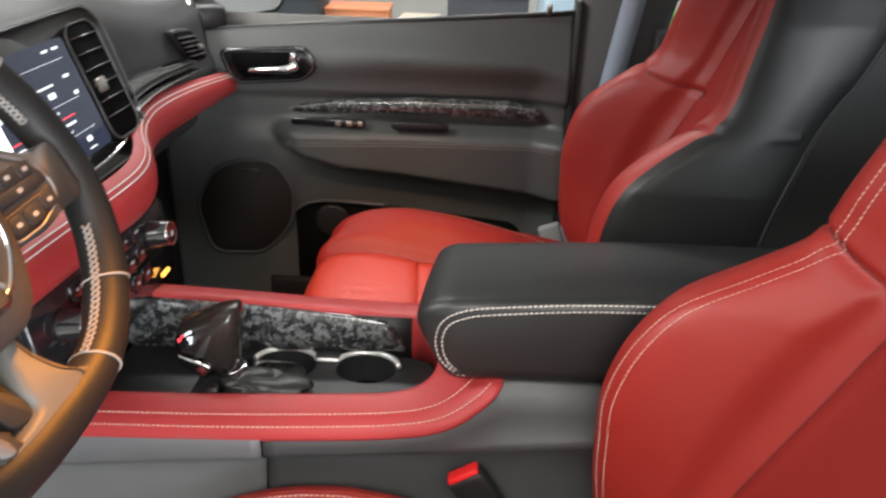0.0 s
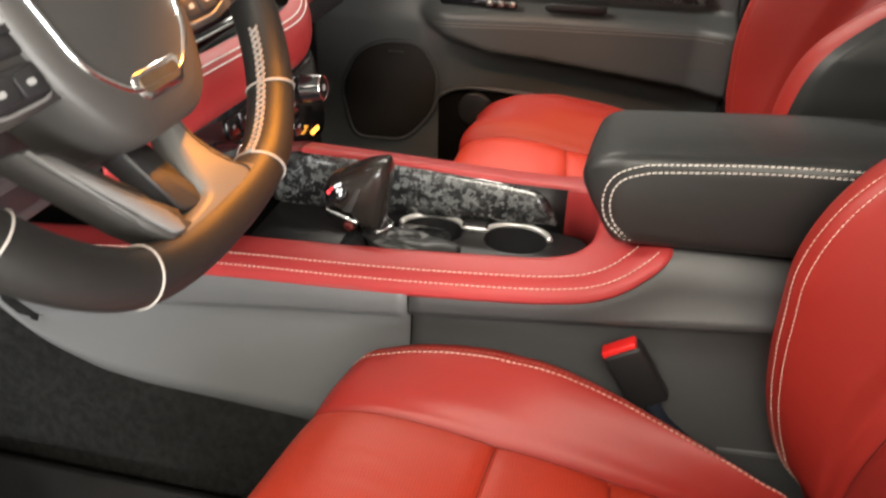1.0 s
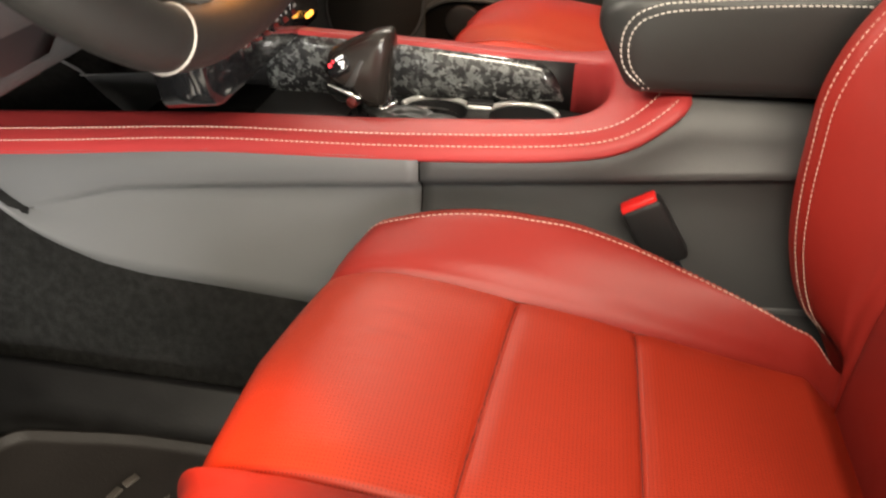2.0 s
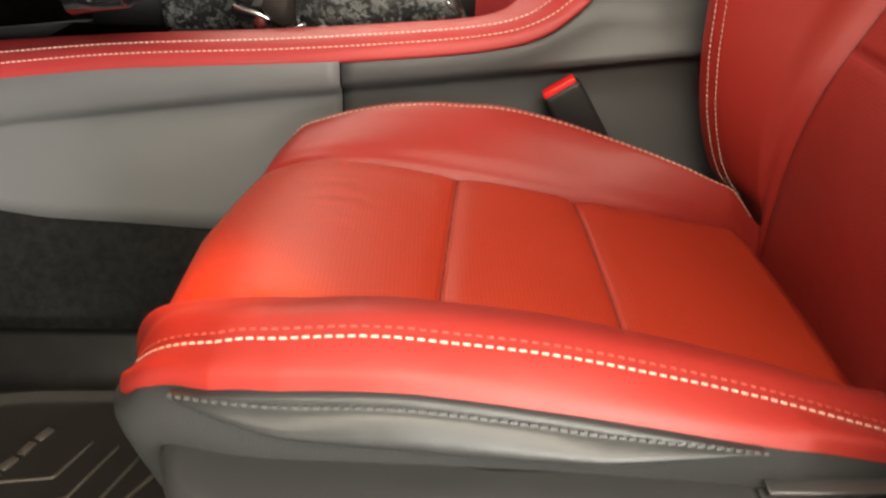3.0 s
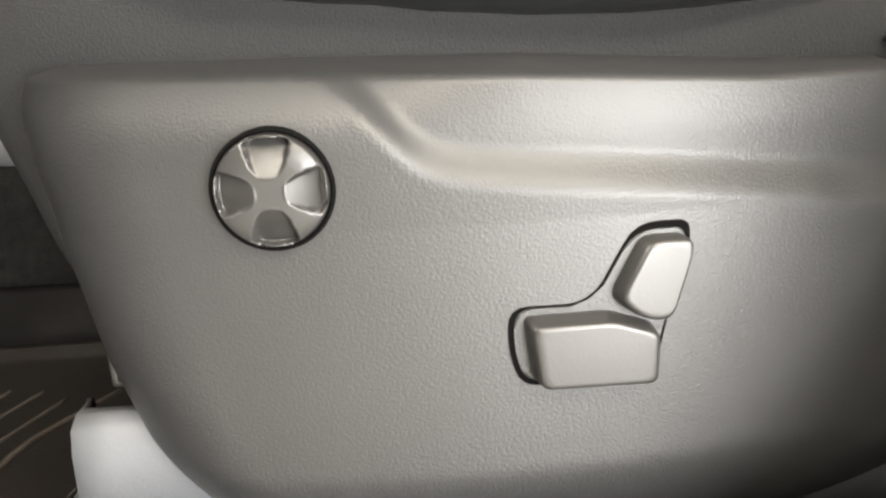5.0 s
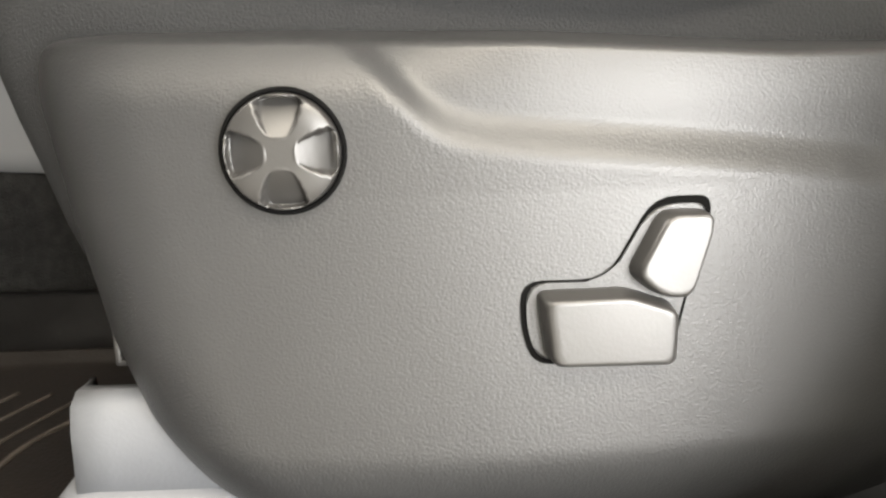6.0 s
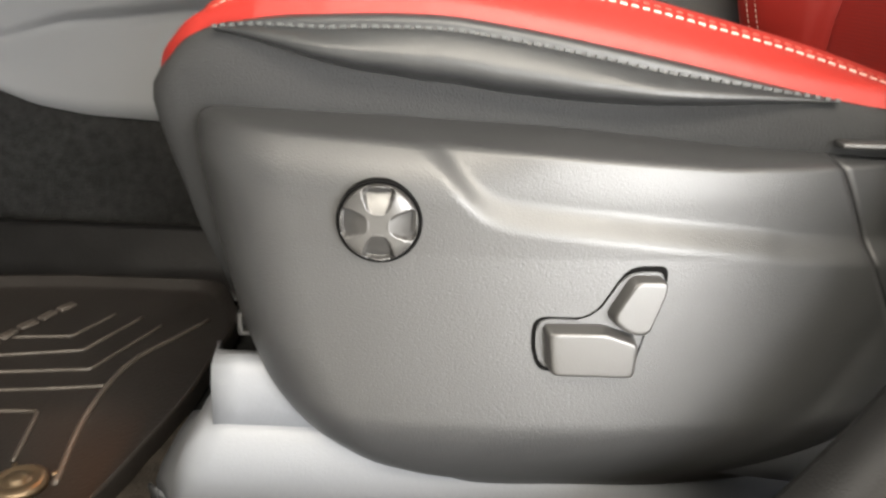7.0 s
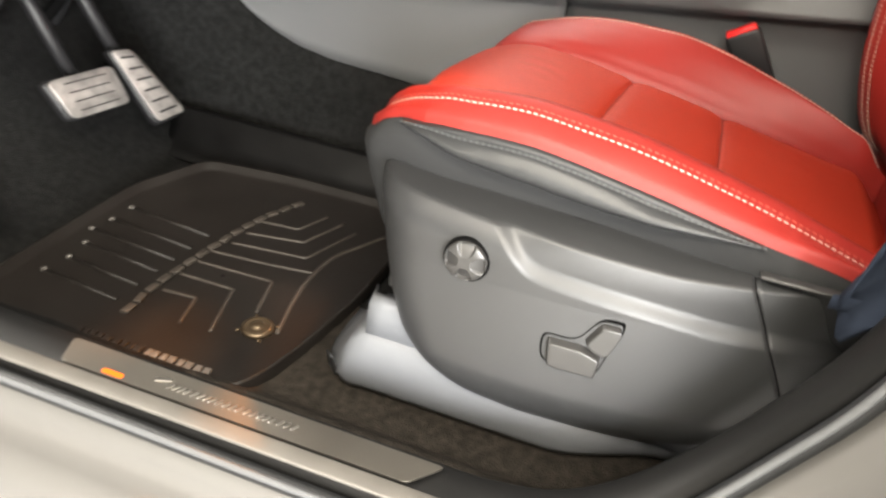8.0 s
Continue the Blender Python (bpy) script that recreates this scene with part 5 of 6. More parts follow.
    part("collar", tube(ring, 0.0022, 8, True), CHROME, g, "bright collar")
    # folded leather boot
    rings = []
    for s in np.linspace(0, 1, 22):
        cx = -0.262 - 0.050 * s
        rx, ry = 0.060 - 0.040 * s**0.7, 0.040 - 0.022 * s**0.8
        z = 0.786 + 0.018 * s**0.8 + 0.003 * abs(math.sin(s * 7))
        rings.append([(cx + (rx + 0.005 * math.sin(5 * t + 7 * s)) * math.cos(t), CY - 0.020 + (ry + 0.004 * math.sin(4 * t - 5 * s)) * math.sin(t), z + 0.006 * abs(math.sin(2.5 * t + 4 * s)) * (1 - s * 0.5)) for t in np.linspace(0, 2 * math.pi, 64, endpoint=False)])
    part("boot", loft(rings), BLACK_HIDE, g, "creased black leather boot")
    part("boot_frame", slab([(a - 0.29, b + CY - 0.01) for a, b in rounded(0.145, 0.118, 0.03)], lambda a, b, h: (a, b, 0.7832 + h), 0.003, 0.001), GLOSS, g, "gloss black frame")
    return g


gear_selector()


# ---- belt buckle ----
def buckle():
    b = root("belt_buckle", "black seat belt buckle with red release button beside the driver seat", "belt buckle", (0.07, 0.786, 0.70))
    m = pose(0.036, 0.788, 0.746, 0, -32, 0)
    bm = box((0, 0, 0), (0.046, 0.024, 0.082), bevel=0.006, segments=3)
    bmesh.ops.transform(bm, matrix=m, verts=bm.verts)
    body = part("case", bm, DARK, b)
    bm = box((-0.001, 0, 0.041), (0.040, 0.018, 0.010), bevel=0.002)
    bmesh.ops.transform(bm, matrix=m, verts=bm.verts)
    part("release_button", bm, BUCKLE_RED, body, "bright red release button")
    line = smooth_line([tuple(m @ Vector((0, 0, -0.03))), tuple(m @ Vector((0.0, 0, -0.08))), (0.135, 0.80, 0.62), (0.15, 0.80, 0.55)], 14)
    part("stalk", tube(line, 0.010, 8), WEB, b, "dark webbing stalk")
    return b


buckle()

# ---- dashboard ----
dash = root("dashboard", "black dashboard with red leather band and center screen", "dashboard", (-0.6, CY, 0.75))


def dash_rows():
    rows = []
    for y in np.linspace(0.16, 1.80, 60):
        k = ease(1.16, 1.28, y)
        d = -0.02 * ease(1.2, 1.7, y) - 0.02 * k
        f = -0.085 * ease(1.1, 1.7, y)
        g = 0.4 * f
        prof = [(-1.15, 1.245), (-0.85, 1.275 + f), (-0.66, 1.272 + f), (-0.600 + d, 1.255 + f), (-0.575 + d, 1.225 + f), (-0.572 + d, 1.16 + 0.6 * f), (-0.560 + d, 1.10 + g), (-0.545 + d, 1.07 + g), (-0.550 + d, 1.02 + g), (-0.575 + d, 0.985), (-0.62 + d, 0.95), (-0.64, 0.91), (-0.68, 0.885), (-0.90, 0.88)]
        rows.append([(x, y, z) for x, z in smooth_line(prof, 60)])
    return rows


part("main_pad", sheet(dash_rows()), SOFT, dash, "black soft dashboard pad", thick=0.004)


def ribbon(points, half, bulge, name, mat, label, n=90, seams=()):
    """A padded band that runs across the dash; half: half its height at each point."""
    P = smooth_line([(*p, h) for p, h in zip(points, half)], n)
    rows, marks = [], {s: [] for s in seams}
    for x, y, z, h in P:
        row = []
        for t in np.linspace(-1.15, 1.15, 17):
            o = bulge * max(0.0, 1 - abs(t) ** 2.6) if abs(t) <= 1 else -0.01
            row.append((x + o, y, z + h * max(-1, min(1, t)) * 1.0))
        rows.append(row)
        for s in seams:
            marks[s].append((x + bulge * (1 - abs(s) ** 2.6) + 0.0010, y, z + h * s))
    ob = part(name, sheet(rows), mat, dash, label, thick=0.002)
    for s in seams:
        part("stitching", stitches(marks[s], (0.9, 0, 0.3), 0.0060, 0.0042, 0.0008), THREAD, ob, "white thread seam", False)
    return ob


ribbon([(-0.485, 0.62, 1.020), (-0.475, 0.80, 1.020), (-0.468, 0.95, 1.018), (-0.470, 1.06, 1.013), (-0.482, 1.12, 1.018), (-0.500, 1.155, 1.034), (-0.515, 1.20, 1.046), (-0.530, 1.30, 1.046), (-0.545, 1.50, 1.026), (-0.560, 1.78, 0.992)],
       [0.036, 0.037, 0.037, 0.040, 0.042, 0.040, 0.037, 0.036, 0.034, 0.026], 0.020, "leather_band", RED_TRIM, "red leather dashboard band", seams=(0.70, 0.86))
ribbon([(-0.530, 1.19, 1.112), (-0.545, 1.30, 1.108), (-0.56, 1.45, 1.095), (-0.572, 1.58, 1.082)], [0.016, 0.015, 0.012, 0.006], 0.014, "gloss_insert", GLOSS, "gloss black insert above the red band", 40)
ribbon([(-0.520, 1.19, 1.094), (-0.536, 1.30, 1.091), (-0.552, 1.45, 1.079), (-0.566, 1.60, 1.064)], [0.0022, 0.0022, 0.002, 0.0015], 0.012, "bright_line", CHROME, "thin bright line", 40)

TA = radians(19)
SO, SU, SV, SN = Vector((-0.535, 0.958, 1.142)), Vector((0, 1, 0)), Vector((-math.sin(TA), 0, math.cos(TA))), Vector((math.cos(TA), 0, math.sin(TA)))


def on_screen(a, b, h):
    return tuple(SO + SU * a + SV * b + SN * h)


bez_out = soften([(-0.235, 0.108), (0.225, 0.112), (0.254, 0.082), (0.246, -0.080), (0.205, -0.106), (-0.215, -0.105), (-0.245, -0.08)], 0.035, 7)
part("center_bezel", slab([(a * 1.03, b * 1.04) for a, b in bez_out], lambda a, b, h: on_screen(a, b, h - 0.05), 0.050, 0.006, 3), SOFT, dash, "black bezel round the screen and vents")
part("gloss_panel", slab(bez_out, lambda a, b, h: on_screen(a, b, h), 0.006, 0.003, 3), GLOSS, dash, "gloss black center panel")
part("bezel_edge", tube([on_screen(a * 0.985, b * 0.98, 0.006) for a, b in bez_out], 0.0016, 6, True), SHELL_KNOB, dash, "grey bezel edge")
part("chrome_strip", tube([on_screen(a, -0.088 + 0.02 * (a / 0.2) ** 4, 0.0075) for a in np.linspace(-0.17, 0.165, 24)], 0.0028, 6), CHROME, dash, "bright strip below the screen")
# touch screen with an unread display
scr = part("touch_screen", slab([(a, b + 0.006) for a, b in rounded(0.254, 0.150, 0.006)], lambda a, b, h: on_screen(a, b, 0.006 + h), 0.003, 0.001), SCREEN, dash, "lit dark blue touch screen", False)
rng = random.Random(11)


def mark(a, b, w, h, mat=TEXTW, name="screen_mark"):
    part(name, slab(rounded(w * 0.9, h * 0.6, min(w, h) * 0.12, 2), lambda p, q, k: on_screen(a + p, b + q, 0.0091 + k), 0.0003), mat, scr, "", False)


for a in (-0.055, -0.03, 0.075, 0.10):
    mark(a, 0.070, 0.016, 0.005)
for b, w in ((0.056, 0.19), (0.004, 0.18), (-0.038, 0.19)):
    mark(0.020, b, w, 0.0008)
for a, b, w, h in ((-0.07, 0.040, 0.030, 0.006), (-0.02, 0.046, 0.034, 0.005), (0.02, 0.030, 0.085, 0.004), (0.095, 0.034, 0.016, 0.006), (-0.075, 0.018, 0.018, 0.012), (-0.015, 0.018, 0.018, 0.012), (0.045, 0.018, 0.018, 0.012), (0.10, 0.010, 0.012, 0.008), (0.03, -0.004, 0.024, 0.005), (0.0, -0.022, 0.15, 0.005), (-0.01, -0.032, 0.030, 0.004), (0.035, -0.032, 0.034, 0.004)):
    mark(a, b, w, h)
mark(0.0, -0.013, 0.16, 0.0022, TEXTR)
# bright white area at the screen's left, added as a glowing bar
mark(-0.099, 0.012, 0.052, 0.190, PANE_WHITE, "white_area")
for i, a in enumerate((-0.085, -0.045, -0.005, 0.035, 0.078)):
    mark(a, -0.050, 0.013, 0.011, TEXTR if i == 3 else TEXTW)
    mark(a, -0.062, 0.020, 0.003)
# tall vents either side of the screen
for sx in (-1, 1):
    vent = part("side_vent", slab([(a + sx * 0.182, b + 0.008) for a, b in rounded(0.084, 0.164, 0.022)], lambda a, b, h: on_screen(a, b, 0.0045 + h), 0.0022), GAP, dash, "black tall air vent")
    for b in np.linspace(-0.04, 0.072, 6):
        part("slat", slab(rounded(0.076, 0.0025, 0.001, 2), lambda p, q, h: on_screen(sx * 0.182 + p, b + q, 0.006 + h), 0.006), GLOSS, vent)
    part("vent_lever", slab([(a + sx * 0.160, b + 0.004) for a, b in rounded(0.022, 0.020, 0.003)], lambda a, b, h: on_screen(a, b, 0.011 + h), 0.005, 0.001), SATIN, vent, "bright vent lever")
    part("vent_frame", tube([on_screen(a + sx * 0.182, b + 0.008, 0.0075) for a, b in rounded(0.086, 0.166, 0.023)], 0.0016, 6, True), SHELL_KNOB, vent, "grey vent frame")

# climate panel below the red band
HO, HV, HN = Vector((-0.462, 0.945, 0.925)), Vector((math.sin(radians(8)), 0, -math.cos(radians(8)))) * -1, Vector((math.cos(radians(8)), 0, math.sin(radians(8))))


def on_panel(a, b, h):
    return tuple(HO + Vector((0, a, 0)) + HV * b + HN * h)


pan = part("climate_panel", slab(rounded(0.375, 0.128, 0.02), lambda a, b, h: on_panel(a, b, h - 0.06), 0.06, 0.004), GLOSS, dash, "gloss black climate panel")
for a, b in ((0.128, 0.016), (-0.128, 0.016)):
    k = part("climate_knob", disc(on_panel(a, b, 0), tuple(HN), [(0.021, 0), (0.021, 0.004), (0.0195, 0.006), (0.0185, 0.030), (0.017, 0.033), (0.012, 0.0322)], 36), GLOSS, dash, "gloss black knob with bright ring")
    c = Vector(on_panel(a, b, 0.0320))
    u, v = Vector((0, 1, 0)), HV.normalized()
    part("knob_ring", tube([tuple(c + u * 0.0165 * math.cos(t) + v * 0.0165 * math.sin(t)) for t in np.linspace(0, 2 * math.pi, 40, endpoint=False)], 0.0014, 6, True), CHROME, k, "bright ring")
    part("knob_mark", slab(rounded(0.010, 0.008, 0.002, 3), lambda p, q, h: tuple(c + u * p + v * q + HN * (0.0012 + h)), 0.0004), PRINT, k, "pale symbol", False)
for i in range(6):
    for j in range(3):
        a, b = -0.085 + i * 0.034, 0.040 - j * 0.032
        key = part("climate_key", slab(rounded(0.030, 0.024, 0.003, 3), lambda p, q, h: on_panel(a + p, b + q, h), 0.004, 0.001), GLOSS, pan, "black key")
        part("key_mark", slab(rounded(0.006 + 0.004 * ((i + j) % 2), 0.004, 0.001, 2), lambda p, q, h: on_panel(a + p, b + q, 0.0041 + h), 0.0003), PRINT, pan, "pale symbol", False)
part("amber_key", slab(rounded(0.026, 0.006, 0.002, 2), lambda p, q, h: on_panel(0.135 + p, -0.050 + q, 0.001 + h), 0.003), AMBER, pan, "amber lit key", False)

# passenger end vent
VO = Vector((-0.606, 1.655, 1.098))


def on_vent(a, b, h):
    return tuple(VO + Vector((0, 0.99, -0.11)) * a + Vector((0, -0.74, 0.67)) * b + Vector((1, 0, 0)) * h)


ev = part("end_vent", slab(rounded(0.108, 0.120, 0.018), lambda a, b, h: on_vent(a, b, h - 0.02), 0.032, 0.004), DARK, dash, "black end air vent")
part("vent_hole", slab(rounded(0.096, 0.106, 0.012), lambda a, b, h: on_vent(a, b, 0.0122 + h), 0.001), GAP, ev)
for b in (-0.034, -0.017, 0.0, 0.017, 0.034):
    part("slat", slab(rounded(0.090, 0.004, 0.001, 2), lambda p, q, h: on_vent(p, b + q, 0.012 + h), 0.008), SHELL_KNOB, ev)
part("vent_lever", slab(rounded(0.020, 0.016, 0.003), lambda p, q, h: on_vent(0.030 + p, -0.004 + q, 0.018 + h), 0.006, 0.001), SATIN, ev, "bright vent lever")

# instrument hood and display behind the wheel
part("instrument_hood", sheet([[(-0.60 + 0.05 * math.cos(t), y, 1.27 + 0.10 * math.sin(t) * (1 - ((y - 0.51) / 0.21) ** 4 * 0.6)) for t in np.linspace(0, math.pi, 14)] for y in np.linspace(0.30, 0.72, 20)]), SOFT, dash, "black instrument hood", thick=0.006)
ins = part("instrument_panel", slab(rounded(0.34, 0.13, 0.03), lambda a, b, h: (-0.575 + h - b * 0.25, 0.51 + a, 1.235 + b), 0.004), GLOSS, dash, "gloss black instrument panel")
part("instrument_display", slab(rounded(0.12, 0.09, 0.008), lambda a, b, h: (-0.570 + h - b * 0.25, 0.51 + a, 1.235 + b), 0.002), TEXTW, ins, "bright white instrument display", False)
part("knee_panel", sheet([[(-0.56 - 0.10 * t, y, 1.03 - 0.14 * t) for t in np.linspace(0, 1, 8)] for y in np.linspace(0.18, 0.76, 16)]), DARK, dash, "dark knee panel below the wheel", thick=0.004)
# underside coloured almost black to hold the shade below the dash
part("underside", sheet([[(-0.66 - 0.5 * t, y, 0.885 + 0.01 * math.sin(9 * y)) for t in np.linspace(0, 1, 6)] for y in np.linspace(0.17, 0.78, 14)]), GAP, dash, "dash underside with shade put into its near-black colour")
rng = random.Random(3)
for i in range(7):
    y = 0.30 + 0.055 * i
    part("cable", tube(smooth_line([(-0.95, y, 0.87), (-0.92 + rng.uniform(-0.03, 0.03), y + rng.uniform(-0.05, 0.05), 0.76 + rng.uniform(-0.04, 0.04)), (-1.02, y + rng.uniform(-0.08, 0.08), 0.62), (-1.15, y, 0.70)], 16), rng.choice((0.006, 0.009, 0.012)), 7), rng.choice((GAP, DARK, SOFT)), dash, "dark cable under the dash")

# ---- steering wheel ----
WA = radians(27)
WO, WU, WV, WN = Vector((-0.366, 0.502, 1.196)), Vector((0, 1, 0)), Vector((-math.sin(WA), 0, math.cos(WA))), Vector((math.cos(WA), 0, math.sin(WA)))


def on_wheel(a, b, h):
    return tuple(WO + WU * a + WV * b + WN * h)


def rim_point(t):
    """The middle of the rim at an angle; flattened at the bottom."""
    a, b = (0.211 if math.cos(t) > 0 else 0.174) * math.cos(t) - 0.006, 0.174 * math.sin(t)
    if b < -0.146:
        b = -0.146 - 0.026 * (1 - math.exp(-(-b - 0.146) / 0.026))
    return a, b


wheel = root("steering_wheel", "black leather flat-bottomed steering wheel with white laced stitching", "steering wheel", tuple(WO))
N = 120
ts = np.linspace(0, 2 * math.pi, N, endpoint=False)
rows = []
for t in ts:
    a, b = rim_point(t)
    r = math.hypot(a, b)
    ca, cb = a / r, b / r
    wide = 0.0190 + 0.003 * math.exp(-((math.degrees(t) - 50) / 18) ** 2) + 0.003 * math.exp(-((math.degrees(t) - 130) / 18) ** 2)
    rows.append([on_wheel(a + ca * wide * math.cos(u), b + cb * wide * math.cos(u), 0.020 * math.sin(u)) for u in np.linspace(0, 2 * math.pi, 22, endpoint=False)])
rim_ob = part("rim", sheet(rows, True, True), WHEEL_HIDE, wheel, "black leather rim")
for deg in (-66, -118, -41, -150, 28, 152):
    a, b = rim_point(radians(deg))
    r = math.hypot(a, b)
    ca, cb = a / r, b / r
    part("rim_joint", tube([on_wheel(a + ca * 0.0193 * math.cos(u), b + cb * 0.0193 * math.cos(u), 0.0205 * math.sin(u)) for u in np.linspace(0, 2 * math.pi, 26, endpoint=False)], 0.0009, 6, True), THREAD_PALE, rim_ob, "grey thread joint")
# crossed lacing along the inside of the rim
for span in ((-66, -24), (12, 50), (166, 130)):
    for ph in (0, 1):
        pts = []
        n = 90
        for i in range(n):
            t = radians(span[0] + (span[1] - span[0]) * i / (n - 1))
            a, b = rim_point(t)
            r = math.hypot(a, b)
            ca, cb = a / r, b / r
            u = math.pi - 0.28 + 0.16 * math.sin(i * 0.80 + ph * math.pi)
            pts.append(on_wheel(a + ca * 0.0203 * math.cos(u), b + cb * 0.0203 * math.cos(u), 0.0212 * math.sin(u)))
        part("lacing", tube(pts, 0.0012, 6), LACE, rim_ob, "white laced thread")
# hub with airbag cover
hub_out = soften([(-0.085, 0.045), (-0.05, 0.062), (0.05, 0.062), (0.085, 0.045), (0.076, -0.040), (0.045, -0.092), (-0.045, -0.092), (-0.076, -0.040)], 0.026, 6)
loops = [[on_wheel(a * k, b * k, h) for a, b in hub_out] for k, h in ((1.0, -0.035), (1.0, 0.006), (0.985, 0.016), (0.94, 0.021), (0.80, 0.0245), (0.5, 0.0265), (0.1, 0.027))]
hub = part("airbag_cover", loft(loops), SHELL_SOFT, wheel, "dark leather airbag cover")
chrome = soften([(-0.066, 0.030), (-0.038, 0.047), (0.038, 0.047), (0.066, 0.030), (0.056, -0.036), (0.028, -0.062), (-0.028, -0.062), (-0.056, -0.036)], 0.014, 5)
part("bright_outline", tube([on_wheel(a, b, 0.0250) for a, b in chrome], 0.0024, 6, True), CHROME, hub, "bright outline of the airbag cover")
part("lower_badge", slab([(a * (1 + 9 * b), b - 0.060) for a, b in rounded(0.052, 0.018, 0.006)], lambda a, b, h: on_wheel(a, b, 0.0225 + h), 0.004, 0.001), CHROME, hub, "bright badge without lettering")
part("badge_face", slab([(a * (1 + 9 * b), b - 0.060) for a, b in rounded(0.042, 0.011, 0.004)], lambda a, b, h: on_wheel(a, b, 0.0267 + h), 0.0006), BRONZE, hub, "dull bronze badge face", False)
for i in range(3):
    part("hub_mark", slab([(a - 0.018 + i * 0.018, b + 0.010) for a, b in rounded(0.014, 0.009, 0.002)], lambda a, b, h: on_wheel(a, b, 0.0262 + h), 0.0012, 0.0004), SATIN, hub, "worn bright mark", False)
# side spokes: a plain upper half and two rows of keys below it
for s in (-1, 1):
    out = soften([(s * a, b) for a, b in ((0.066, 0.040), (0.118, 0.027), (0.150, 0.010), (0.186, 0.014), (0.186, -0.040), (0.150, -0.040), (0.113, -0.046), (0.062, -0.044))], 0.009, 5)
    spoke = part("side_spoke", slab(out, lambda a, b, h: on_wheel(a, b, h - 0.012), 0.026, 0.005, 3), SHELL_SOFT, wheel, "dark spoke")
    rim_line = soften([(s * a, b) for a, b in ((0.074, 0.033), (0.118, 0.021), (0.145, 0.004), (0.154, -0.018), (0.146, -0.032), (0.113, -0.041), (0.074, -0.041))], 0.008, 5)
    part("spoke_edge", tube([on_wheel(a, b, 0.0142) for a, b in rim_line], 0.0014, 6, True), SILVER, spoke, "satin grey edge line")
    for block in (((0.075, 0.002), (0.084, 0.011), (0.130, 0.011), (0.146, -0.004), (0.149, -0.013), (0.075, -0.015)), ((0.075, -0.020), (0.149, -0.018), (0.143, -0.031), (0.112, -0.039), (0.075, -0.039))):
        part("key_pod", slab(soften([(s * a, b) for a, b in block], 0.003, 4), lambda a, b, h: on_wheel(a, b, 0.0135 + h), 0.0030, 0.0008), DARK, spoke, "black key pod")
    for a, b, w, d in ((0.081, 0.003, 0.017, 0.013), (0.106, 0.004, 0.022, 0.012), (0.130, 0.003, 0.019, 0.012), (0.110, -0.009, 0.060, 0.009), (0.134, -0.027, 0.020, 0.013), (0.109, -0.030, 0.022, 0.014), (0.086, -0.030, 0.018, 0.014)):
        part("wheel_key", slab([(s * a + u, b + v) for u, v in rounded(w, d, 0.003, 3)], lambda p, q, h: on_wheel(p, q, 0.0160 + h), 0.0016, 0.0005), DARK, spoke, "black key")
        part("wheel_key_mark", slab([(s * a + u, b + v) for u, v in rounded(0.0065, 0.0036, 0.001, 2)], lambda p, q, h: on_wheel(p, q, 0.0177 + h), 0.0002), PRINT, spoke, "pale symbol", False)
    # shift paddle behind the rim
    part("shift_paddle", slab(soften([(s * 0.118, 0.066), (s * 0.150, 0.078), (s * 0.166, 0.036), (s * 0.140, -0.02), (s * 0.100, -0.01)], 0.012, 4), lambda a, b, h: on_wheel(a, b, -0.045 + h), 0.006, 0.002), SATIN, wheel, "satin metal shift paddle")
# lower spoke: a silver-edged bar, a black web and a satin blade that flows into the flat of the rim
def arm_place(a, b, h):
    return on_wheel(a, b, -0.026 + h + 0.016 * ease(-0.09, -0.15, b))


bar_out = soften([(-0.106, -0.056), (-0.086, -0.062), (-0.050, -0.118), (-0.034, -0.140), (-0.040, -0.154), (-0.056, -0.152), (-0.070, -0.130)], 0.006, 5)
bar = part("lower_spoke", slab(bar_out, arm_place, 0.024, 0.005, 3), SHELL_SOFT, wheel, "satin dark lower spoke")
strip_out = soften([(-0.101, -0.062), (-0.088, -0.068), (-0.046, -0.134), (-0.046, -0.147), (-0.056, -0.144)], 0.004, 4)
part("spoke_trim", slab(strip_out, lambda a, b, h: arm_place(a, b, 0.0235 + h), 0.003, 0.001), SILVER, bar, "satin silver spoke trim")
part("spoke_web", slab(soften([(-0.034, -0.084), (-0.006, -0.090), (-0.004, -0.126), (-0.004, -0.146), (-0.028, -0.140)], 0.005, 4), arm_place, 0.018, 0.003), DARK, wheel, "black spoke web")
inner = smooth_line([(0.021, -0.088), (0.009, -0.110), (0.000, -0.126), (-0.005, -0.139), (-0.022, -0.143), (-0.040, -0.144), (-0.054, -0.148)], 44)
outer = smooth_line([(0.032, -0.086), (0.034, -0.114), (0.045, -0.138), (0.066, -0.154), (0.046, -0.172), (-0.012, -0.172), (-0.054, -0.158)], 44)
rows, joint = [], []
for (a, b), (c, d) in zip(inner, outer):
    rows.append([arm_place(a + (c - a) * k, b + (d - b) * k, h) for k, h in ((0.0, 0.002), (0.0, 0.019), (0.04, 0.0225), (0.12, 0.0240), (0.5, 0.0248), (0.88, 0.0240), (0.96, 0.0225), (1.0, 0.019), (1.0, 0.002))])
    joint.append(arm_place(a + (c - a) * 0.72, b + (d - b) * 0.72, 0.0246))
blade = part("lower_spoke", sheet(rows), SPOKE_METAL, wheel, "satin lower spoke blade")
part("spoke_joint", tube(joint[3:34], 0.0006, 5), GAP, blade, "fine dark joint line")
